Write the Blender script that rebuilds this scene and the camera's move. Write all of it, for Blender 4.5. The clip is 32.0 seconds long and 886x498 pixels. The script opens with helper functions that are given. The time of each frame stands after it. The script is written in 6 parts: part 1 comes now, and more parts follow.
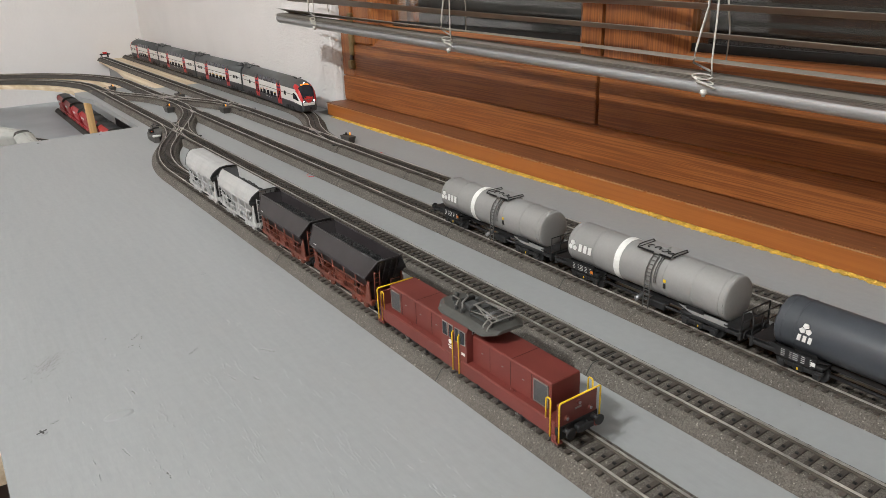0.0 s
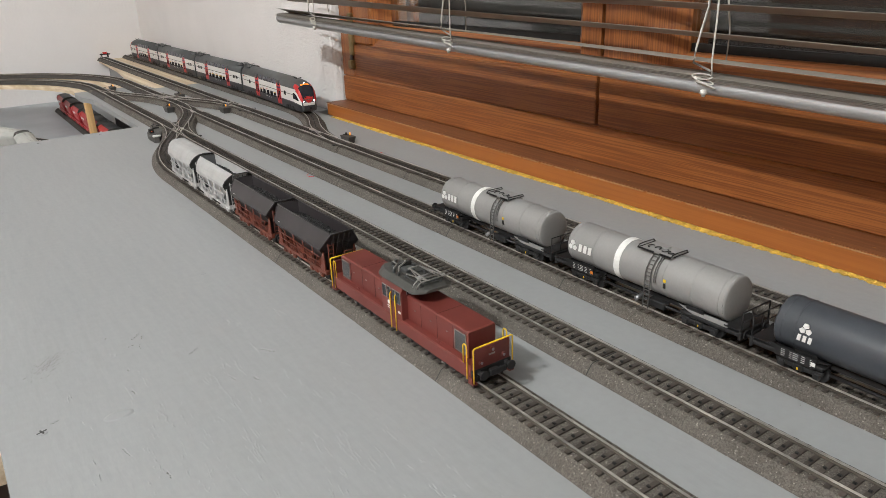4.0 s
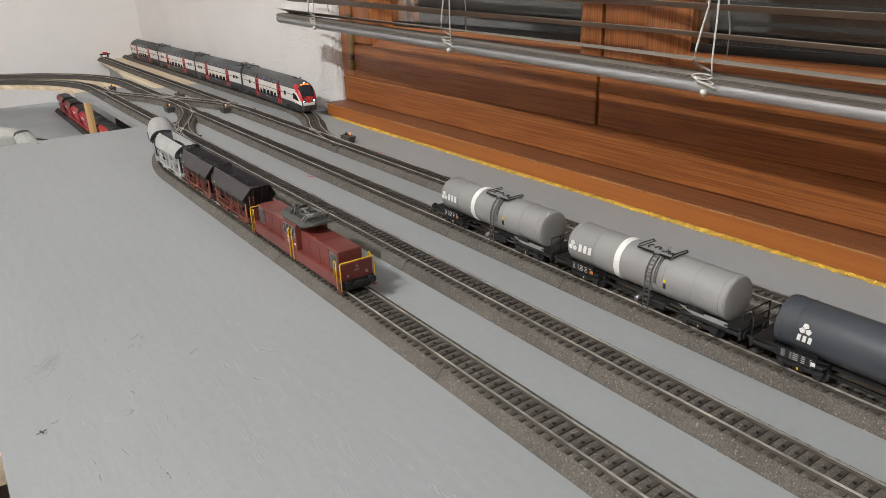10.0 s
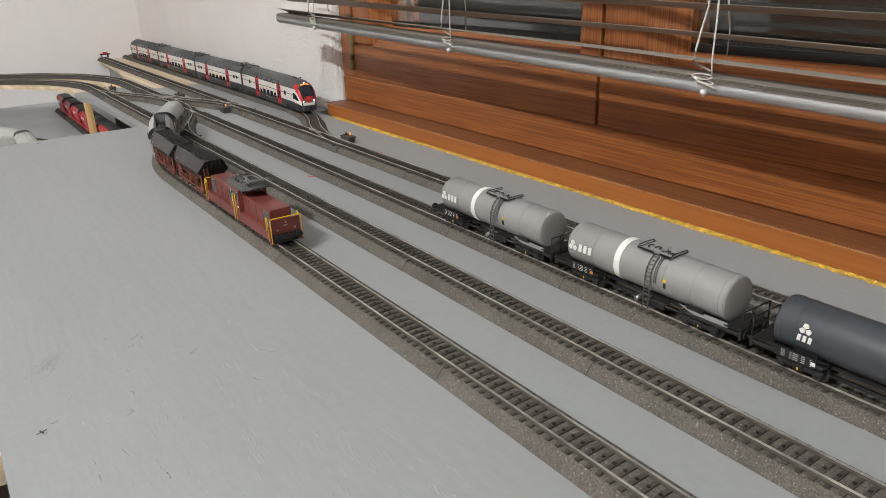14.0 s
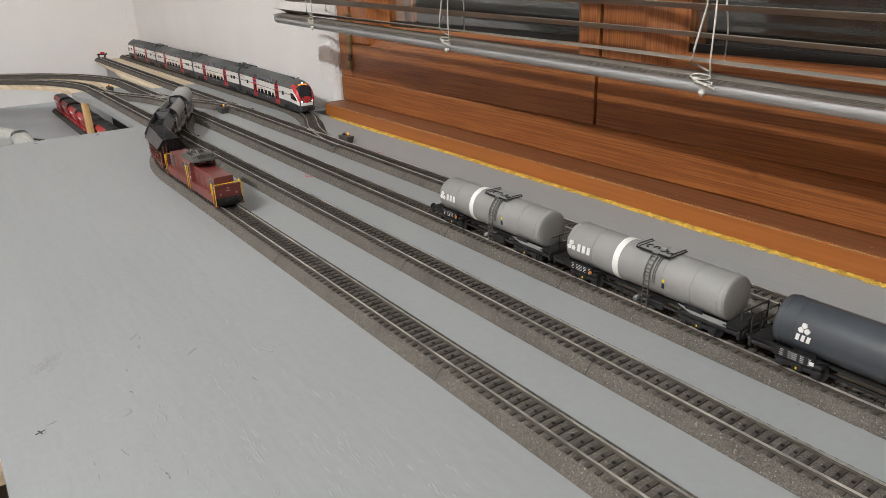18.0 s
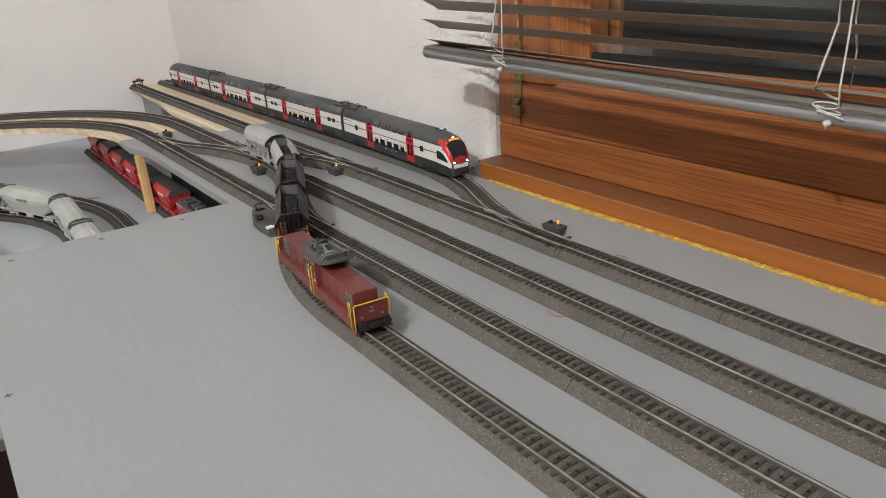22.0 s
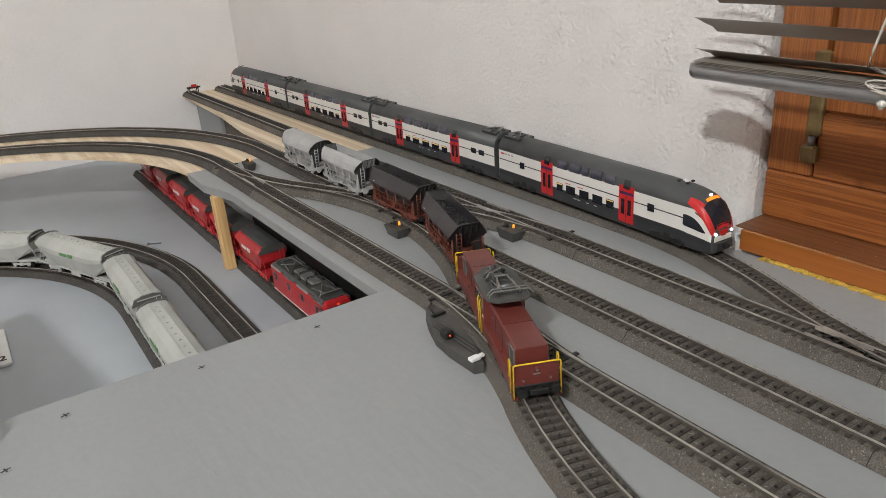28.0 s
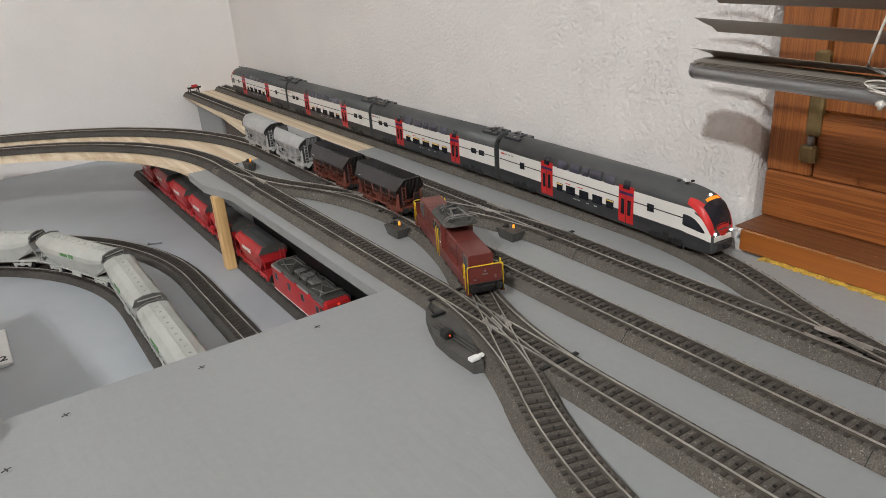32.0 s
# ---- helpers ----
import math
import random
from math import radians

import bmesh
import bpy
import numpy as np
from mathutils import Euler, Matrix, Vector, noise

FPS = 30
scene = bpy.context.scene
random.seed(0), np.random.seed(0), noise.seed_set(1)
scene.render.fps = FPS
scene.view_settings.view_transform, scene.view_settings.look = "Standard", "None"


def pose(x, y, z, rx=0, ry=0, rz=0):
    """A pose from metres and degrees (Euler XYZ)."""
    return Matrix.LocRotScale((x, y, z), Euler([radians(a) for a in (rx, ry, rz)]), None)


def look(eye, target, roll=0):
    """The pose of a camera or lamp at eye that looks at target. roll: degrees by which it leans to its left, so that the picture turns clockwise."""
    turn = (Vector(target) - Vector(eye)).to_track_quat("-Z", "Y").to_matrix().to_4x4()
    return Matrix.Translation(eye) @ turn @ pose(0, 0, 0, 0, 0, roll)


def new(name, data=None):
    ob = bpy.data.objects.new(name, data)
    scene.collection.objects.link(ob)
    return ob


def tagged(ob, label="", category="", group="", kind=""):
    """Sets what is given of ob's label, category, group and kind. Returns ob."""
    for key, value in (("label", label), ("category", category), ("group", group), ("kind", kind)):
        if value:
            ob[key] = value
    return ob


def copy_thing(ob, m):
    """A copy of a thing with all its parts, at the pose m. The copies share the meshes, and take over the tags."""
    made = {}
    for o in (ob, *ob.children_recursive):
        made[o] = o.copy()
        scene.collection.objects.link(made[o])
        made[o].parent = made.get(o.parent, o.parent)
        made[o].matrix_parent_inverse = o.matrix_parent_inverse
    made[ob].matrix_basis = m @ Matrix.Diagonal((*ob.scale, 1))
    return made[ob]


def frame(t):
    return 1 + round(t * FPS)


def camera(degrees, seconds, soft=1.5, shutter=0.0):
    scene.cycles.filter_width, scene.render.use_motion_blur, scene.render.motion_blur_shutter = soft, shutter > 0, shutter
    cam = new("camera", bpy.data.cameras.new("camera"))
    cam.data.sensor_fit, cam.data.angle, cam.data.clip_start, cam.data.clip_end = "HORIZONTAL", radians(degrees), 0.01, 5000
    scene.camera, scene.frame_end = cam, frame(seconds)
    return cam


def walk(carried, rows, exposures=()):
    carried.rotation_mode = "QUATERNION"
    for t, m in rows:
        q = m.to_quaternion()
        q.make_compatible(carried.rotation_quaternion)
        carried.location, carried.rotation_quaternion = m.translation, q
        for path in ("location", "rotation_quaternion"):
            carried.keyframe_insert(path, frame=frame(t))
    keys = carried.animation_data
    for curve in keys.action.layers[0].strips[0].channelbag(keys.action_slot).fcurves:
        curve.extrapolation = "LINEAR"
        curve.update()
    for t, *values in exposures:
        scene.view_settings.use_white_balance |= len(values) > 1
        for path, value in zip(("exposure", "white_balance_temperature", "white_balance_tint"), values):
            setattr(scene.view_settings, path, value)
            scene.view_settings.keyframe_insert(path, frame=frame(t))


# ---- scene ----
from math import sin, cos, pi, tan, sqrt

cam = camera(63.14, 32.0, soft=0.4)
PATH = [
    (0.00, (-0.2079, -0.3166, 0.2367), (0.3207, 0.4489, -0.1303), -2.04),
    (17.60, (-0.2079, -0.3166, 0.2367), (0.3207, 0.4489, -0.1303), -2.04),
    (18.00, (-0.2089, -0.3162, 0.2365), (0.3227, 0.4473, -0.1301), -1.98),
    (18.50, (-0.2072, -0.3141, 0.2374), (0.3257, 0.4474, -0.1316), -2.16),
    (19.00, (-0.2077, -0.2927, 0.2390), (0.3224, 0.4676, -0.1365), -2.19),
    (19.50, (-0.2093, -0.2464, 0.2413), (0.3132, 0.5158, -0.1407), -2.29),
    (20.00, (-0.2097, -0.1665, 0.2481), (0.3143, 0.5927, -0.1380), -2.13),
    (20.50, (-0.2046, -0.0738, 0.2550), (0.3200, 0.6841, -0.1329), -2.47),
    (21.00, (-0.2113, -0.0034, 0.2687), (0.3143, 0.7514, -0.1236), -3.32),
    (21.50, (-0.2199, 0.0468, 0.2635), (0.3171, 0.7991, -0.1180), -2.88),
    (22.00, (-0.2083, 0.1165, 0.2635), (0.3204, 0.8794, -0.1087), -3.45),
    (22.50, (-0.2062, 0.1916, 0.2613), (0.3162, 0.9580, -0.1124), -3.63),
    (23.00, (-0.1990, 0.2487, 0.2532), (0.3152, 1.0169, -0.1284), -4.14),
    (23.50, (-0.1839, 0.2973, 0.2574), (0.3227, 1.0661, -0.1330), -4.50),
    (24.00, (-0.1784, 0.3494, 0.2579), (0.3284, 1.1180, -0.1324), -4.37),
    (24.50, (-0.1797, 0.3844, 0.2550), (0.3285, 1.1552, -0.1291), -4.08),
    (25.00, (-0.1870, 0.4059, 0.2586), (0.3206, 1.1764, -0.1270), -4.06),
    (25.50, (-0.1857, 0.4407, 0.2591), (0.3273, 1.2073, -0.1272), -4.02),
    (27.50, (-0.1825, 0.4808, 0.2588), (0.3220, 1.2544, -0.1246), -3.90),
    (28.30, (-0.1816, 0.4779, 0.2597), (0.3187, 1.2546, -0.1232), -4.05),
    (32.00, (-0.1816, 0.4779, 0.2597), (0.3187, 1.2546, -0.1232), -4.05),
]
walk(cam, [(t, look(eye, target, roll)) for t, eye, target, roll in PATH],
     [(0.0, -0.27), (18.5, -0.28), (23.0, -0.33), (28.0, -0.40), (32.0, -0.40)])

# ---- light ----
world = bpy.data.worlds.new("night_room")
scene.world = world
world.use_nodes = True
world.node_tree.nodes["Background"].inputs[0].default_value = (0.02, 0.025, 0.04, 1)
world.node_tree.nodes["Background"].inputs[1].default_value = 0.3


def bulb(x, y, z, watts, radius):
    lamp = bpy.data.lights.new("room_bulb", "POINT")
    lamp.energy, lamp.shadow_soft_size, lamp.color = watts, radius, (0.965, 0.985, 0.970)
    ob = new("room_bulb", lamp)
    ob.matrix_world = pose(x, y, z)
    return ob


bulb(-1.580, -0.290, 1.56, 92.0, 0.010)
bulb(-1.520, -0.210, 1.56, 92.0, 0.010)

# ---- materials ----


def material(name, color, rough=0.6, metal=0.0, vary=0.12, size=60.0, bump=0.0, bump_size=200.0, second=None, spec=0.5,
             streak=(1, 1, 1), emit=0.0, per_piece=0.0, fine=0.06, fine_size=600.0, coat=0.0):
    """A surface with large stains, fine grain and relief."""
    m = bpy.data.materials.new(name)
    m.use_nodes = True
    n, link = m.node_tree.nodes, m.node_tree.links.new
    b = n["Principled BSDF"]
    b.inputs["Roughness"].default_value = rough
    b.inputs["Metallic"].default_value = metal
    b.inputs["Specular IOR Level"].default_value = spec
    b.inputs["Coat Weight"].default_value = coat
    co = n.new("ShaderNodeTexCoord")
    mp = n.new("ShaderNodeMapping")
    mp.inputs["Scale"].default_value = streak
    link(co.outputs["Object"], mp.inputs[0])
    big = n.new("ShaderNodeTexNoise")
    big.inputs["Scale"].default_value = size
    big.inputs["Detail"].default_value = 5
    link(mp.outputs[0], big.inputs["Vector"])
    mix = n.new("ShaderNodeMix")
    mix.data_type = "RGBA"
    c2 = second or tuple(c * (1 - vary * 2.2) for c in color)
    mix.inputs[6].default_value = (*color, 1)
    mix.inputs[7].default_value = (*c2, 1)
    ramp = n.new("ShaderNodeMapRange")
    ramp.inputs[1].default_value, ramp.inputs[2].default_value = 0.35, 0.7
    link(big.outputs[0], ramp.inputs[0])
    link(ramp.outputs[0], mix.inputs[0])
    small = n.new("ShaderNodeTexNoise")
    small.inputs["Scale"].default_value = fine_size
    small.inputs["Detail"].default_value = 3
    link(co.outputs["Object"], small.inputs["Vector"])
    val = n.new("ShaderNodeMapRange")
    val.inputs[3].default_value, val.inputs[4].default_value = 1 - 2 * fine, 1 + 2 * fine
    link(small.outputs[0], val.inputs[0])
    hsv = n.new("ShaderNodeHueSaturation")
    link(mix.outputs[2], hsv.inputs["Color"])
    if per_piece:
        info = n.new("ShaderNodeObjectInfo")
        rnd = n.new("ShaderNodeMapRange")
        rnd.inputs[3].default_value, rnd.inputs[4].default_value = 1 - per_piece, 1 + per_piece
        link(info.outputs["Random"], rnd.inputs[0])
        mul = n.new("ShaderNodeMath")
        mul.operation = "MULTIPLY"
        link(rnd.outputs[0], mul.inputs[0])
        link(val.outputs[0], mul.inputs[1])
        link(mul.outputs[0], hsv.inputs["Value"])
    else:
        link(val.outputs[0], hsv.inputs["Value"])
    link(hsv.outputs[0], b.inputs["Base Color"])
    rr = n.new("ShaderNodeMapRange")
    rr.inputs[3].default_value, rr.inputs[4].default_value = max(0.02, rough - 0.1), min(1, rough + 0.1)
    link(big.outputs[0], rr.inputs[0])
    link(rr.outputs[0], b.inputs["Roughness"])
    if bump:
        bn = n.new("ShaderNodeTexNoise")
        bn.inputs["Scale"].default_value = bump_size
        bn.inputs["Detail"].default_value = 6
        link(mp.outputs[0], bn.inputs["Vector"])
        bp = n.new("ShaderNodeBump")
        bp.inputs["Strength"].default_value = 1.0
        bp.inputs["Distance"].default_value = bump
        link(bn.outputs[0], bp.inputs["Height"])
        link(bp.outputs[0], b.inputs["Normal"])
    if emit:
        b.inputs["Emission Color"].default_value = (*color, 1)
        b.inputs["Emission Strength"].default_value = emit
    return m


def wood(name, light, dark, along=1, rings=28.0, rough=0.4, coat=0.0):
    """Grain that runs along one axis (0 x, 1 y, 2 z)."""
    m = bpy.data.materials.new(name)
    m.use_nodes = True
    n, link = m.node_tree.nodes, m.node_tree.links.new
    b = n["Principled BSDF"]
    b.inputs["Roughness"].default_value = rough
    b.inputs["Coat Weight"].default_value = coat
    co = n.new("ShaderNodeTexCoord")
    mp = n.new("ShaderNodeMapping")
    sc = [6.0, 6.0, 6.0]
    sc[along] = 0.07
    mp.inputs["Scale"].default_value = sc
    link(co.outputs["Object"], mp.inputs[0])
    warp = n.new("ShaderNodeTexNoise")
    warp.inputs["Scale"].default_value = rings * 0.14
    warp.inputs["Detail"].default_value = 3
    link(mp.outputs[0], warp.inputs["Vector"])
    wv = n.new("ShaderNodeTexNoise")
    wv.inputs["Scale"].default_value = rings
    wv.inputs["Detail"].default_value = 4
    wv.inputs["Roughness"].default_value = 0.65
    link(mp.outputs[0], wv.inputs["Vector"])
    add = n.new("ShaderNodeMath")
    add.operation = "MULTIPLY_ADD"
    add.inputs[1].default_value = 0.2
    link(warp.outputs[0], add.inputs[0])
    link(wv.outputs[0], add.inputs[2])
    ramp = n.new("ShaderNodeValToRGB")
    ramp.color_ramp.elements[0].position, ramp.color_ramp.elements[0].color = 0.53, (*dark, 1)
    ramp.color_ramp.elements[1].position, ramp.color_ramp.elements[1].color = 0.66, (*light, 1)
    link(add.outputs[0], ramp.inputs[0])
    link(ramp.outputs[0], b.inputs["Base Color"])
    bp = n.new("ShaderNodeBump")
    bp.inputs["Distance"].default_value = 0.0004
    bp.inputs["Strength"].default_value = 0.6
    link(wv.outputs[0], bp.inputs["Height"])
    link(bp.outputs[0], b.inputs["Normal"])
    return m


def plaster(name, color, size, depth):
    """Rough trowelled plaster: torn ridges, pits and fine grit."""
    m = bpy.data.materials.new(name)
    m.use_nodes = True
    n, link = m.node_tree.nodes, m.node_tree.links.new
    b = n["Principled BSDF"]
    b.inputs["Roughness"].default_value = 0.9
    b.inputs["Specular IOR Level"].default_value = 0.2
    co = n.new("ShaderNodeTexCoord")
    drift = n.new("ShaderNodeTexNoise")
    drift.inputs["Scale"].default_value = size * 0.12
    drift.inputs["Detail"].default_value = 2
    link(co.outputs["Object"], drift.inputs["Vector"])
    torn = n.new("ShaderNodeTexNoise")
    torn.inputs["Scale"].default_value = size
    torn.inputs["Detail"].default_value = 5
    torn.inputs["Roughness"].default_value = 0.60
    torn.inputs["Distortion"].default_value = 0.15
    link(co.outputs["Object"], torn.inputs["Vector"])
    flat = n.new("ShaderNodeMapRange")
    flat.interpolation_type = "SMOOTHSTEP"
    flat.inputs[1].default_value, flat.inputs[2].default_value = 0.34, 0.62
    link(torn.outputs[0], flat.inputs[0])
    amount = n.new("ShaderNodeMapRange")
    amount.inputs[1].default_value, amount.inputs[2].default_value = 0.35, 0.65
    amount.inputs[3].default_value, amount.inputs[4].default_value = 0.55, 1.15
    link(drift.outputs[0], amount.inputs[0])
    scale = n.new("ShaderNodeMath")
    scale.operation = "MULTIPLY"
    link(flat.outputs[0], scale.inputs[0])
    link(amount.outputs[0], scale.inputs[1])
    grit = n.new("ShaderNodeTexNoise")
    grit.inputs["Scale"].default_value = size * 3.2
    grit.inputs["Detail"].default_value = 5
    grit.inputs["Roughness"].default_value = 0.7
    link(co.outputs["Object"], grit.inputs["Vector"])
    add = n.new("ShaderNodeMath")
    add.operation = "MULTIPLY_ADD"
    add.inputs[1].default_value = 0.24
    link(grit.outputs[0], add.inputs[0])
    link(scale.outputs[0], add.inputs[2])
    bp = n.new("ShaderNodeBump")
    bp.inputs["Distance"].default_value = depth
    link(add.outputs[0], bp.inputs["Height"])
    link(bp.outputs[0], b.inputs["Normal"])
    stain = n.new("ShaderNodeTexNoise")
    stain.inputs["Scale"].default_value = 9
    stain.inputs["Detail"].default_value = 6
    link(co.outputs["Object"], stain.inputs["Vector"])
    mix = n.new("ShaderNodeMix")
    mix.data_type = "RGBA"
    mix.inputs[6].default_value = (*color, 1)
    mix.inputs[7].default_value = (*[c * 0.90 for c in color], 1)
    link(stain.outputs[0], mix.inputs[0])
    link(mix.outputs[2], b.inputs["Base Color"])
    return m


def ballast(name, color, specks):
    """Fine grit: grains of different greys and brown with a few pale ones."""
    m = bpy.data.materials.new(name)
    m.use_nodes = True
    n, link = m.node_tree.nodes, m.node_tree.links.new
    b = n["Principled BSDF"]
    b.inputs["Roughness"].default_value = 0.8
    b.inputs["Specular IOR Level"].default_value = 0.3
    co = n.new("ShaderNodeTexCoord")
    cell = n.new("ShaderNodeTexVoronoi")
    cell.inputs["Scale"].default_value = 1500
    link(co.outputs["Object"], cell.inputs["Vector"])
    split = n.new("ShaderNodeSeparateColor")
    link(cell.outputs["Color"], split.inputs[0])
    ramp = n.new("ShaderNodeValToRGB")
    e = ramp.color_ramp.elements
    e[0].position, e[0].color = 0.0, (*[c * 0.60 for c in color], 1)
    e[1].position, e[1].color = 1 - specks, (*[c * 1.22 for c in color], 1)
    k = e.new(min(0.999, 1.004 - specks))
    k.color = (*[c * 2.2 for c in color], 1)
    k = e.new(0.5)
    k.color = (color[0] * 0.92, color[1] * 0.90, color[2] * 0.86, 1)
    link(split.outputs[0], ramp.inputs[0])
    stain = n.new("ShaderNodeTexNoise")
    stain.inputs["Scale"].default_value = 30
    stain.inputs["Detail"].default_value = 4
    link(co.outputs["Object"], stain.inputs["Vector"])
    value = n.new("ShaderNodeMapRange")
    value.inputs[1].default_value, value.inputs[2].default_value = 0.3, 0.7
    value.inputs[3].default_value, value.inputs[4].default_value = 0.84, 1.14
    link(stain.outputs[0], value.inputs[0])
    hsv = n.new("ShaderNodeHueSaturation")
    link(ramp.outputs[0], hsv.inputs["Color"])
    link(value.outputs[0], hsv.inputs["Value"])
    link(hsv.outputs[0], b.inputs["Base Color"])
    bp = n.new("ShaderNodeBump")
    bp.inputs["Distance"].default_value = 0.0004
    link(cell.outputs["Distance"], bp.inputs["Height"])
    link(bp.outputs[0], b.inputs["Normal"])
    return m


PAINT = material("grey_board_paint", (0.300, 0.311, 0.312), 0.55, vary=0.05, size=5, bump=0.0005, bump_size=110, fine=0.03, fine_size=180, streak=(1, 0.25, 1))
PAINT_EDGE = material("worn_grey_paint", (0.32, 0.34, 0.345), 0.6, vary=0.2, size=40, bump=0.0006, bump_size=120, second=(0.55, 0.5, 0.42))
LOWER = material("lower_board_paint", (0.40, 0.43, 0.46), 0.5, vary=0.08, size=6, bump=0.0003, bump_size=80, fine=0.03)
PLASTER = plaster("rough_white_plaster", (0.84, 0.82, 0.805), 205.0, 0.0009)
PLASTER_SOFT = plaster("smoothed_white_plaster", (0.84, 0.82, 0.805), 100.0, 0.0007)
PLASTER_DULL = plaster("dull_ceiling_plaster", (0.64, 0.64, 0.64), 60.0, 0.0005)
PANEL_WOOD = wood("brown_wall_panelling", (0.30, 0.13, 0.05), (0.20, 0.075, 0.025), 2, 10, 0.5)
BALLAST = ballast("grey_ballast", (0.118, 0.107, 0.095), 0.02)
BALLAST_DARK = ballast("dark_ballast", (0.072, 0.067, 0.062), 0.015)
CASE_GREY = material("dark_grey_case", (0.075, 0.072, 0.067), 0.7, vary=0.12, size=60, bump=0.0002, bump_size=900)
SLEEPER = material("brown_sleeper", (0.062, 0.050, 0.042), 0.65, vary=0.15, size=120, fine=0.1, per_piece=0.25)
RAIL = material("rail_steel", (0.56, 0.53, 0.49), 0.33, metal=0.5, vary=0.25, size=35, fine=0.1)
RAIL_SIDE = material("browned_rail", (0.11, 0.095, 0.08), 0.6, metal=0.4, vary=0.2, size=60)
PALE_WOOD = wood("pale_plywood", (0.78, 0.66, 0.49), (0.62, 0.48, 0.32), 1, 10, 0.7)
POST_WOOD = wood("pine_post", (0.72, 0.48, 0.22), (0.58, 0.36, 0.15), 2, 14, 0.55)
SILL_WOOD = wood("varnished_sill", (0.34, 0.110, 0.019), (0.30, 0.092, 0.016), 1, 30, 0.4, 0.2)
FRAME_WOOD = wood("stained_window_wood", (0.34, 0.118, 0.029), (0.21, 0.065, 0.0165), 1, 105, 0.42, 0.15)
FRAME_WOOD_UP = wood("stained_window_stile", (0.34, 0.118, 0.029), (0.21, 0.065, 0.0165), 2, 105, 0.42, 0.15)
SILL_TOP_WOOD = wood("dark_worn_sill_wood", (0.20, 0.075, 0.026), (0.15, 0.052, 0.018), 1, 40, 0.5, 0.05)
FOAM = material("yellow_foam", (0.72, 0.47, 0.07), 0.8, vary=0.35, size=90, bump=0.002, bump_size=180, second=(0.35, 0.22, 0.04), fine=0.2)
ALU = material("satin_aluminium", (0.60, 0.61, 0.62), 0.36, metal=0.55, vary=0.06, size=30, fine=0.03)
SLAT = material("taupe_blind_slat", (0.33, 0.30, 0.26), 0.45, metal=0.2, vary=0.06, size=20, fine=0.03)
BLACK = material("matt_black", (0.012, 0.012, 0.012), 0.55, vary=0.1, size=80)
CORD = material("white_cord", (0.62, 0.6, 0.55), 0.8, vary=0.1, size=200, bump=0.0006, bump_size=900)
BRASS = material("dull_brass", (0.30, 0.22, 0.10), 0.45, metal=0.7, vary=0.2, size=80)
STEEL = material("grey_steel", (0.35, 0.35, 0.36), 0.4, metal=0.8, vary=0.15, size=90)
CONCRETE = material("brown_floor", (0.13, 0.105, 0.09), 0.8, vary=0.15, size=4)

# ---- mesh helpers ----


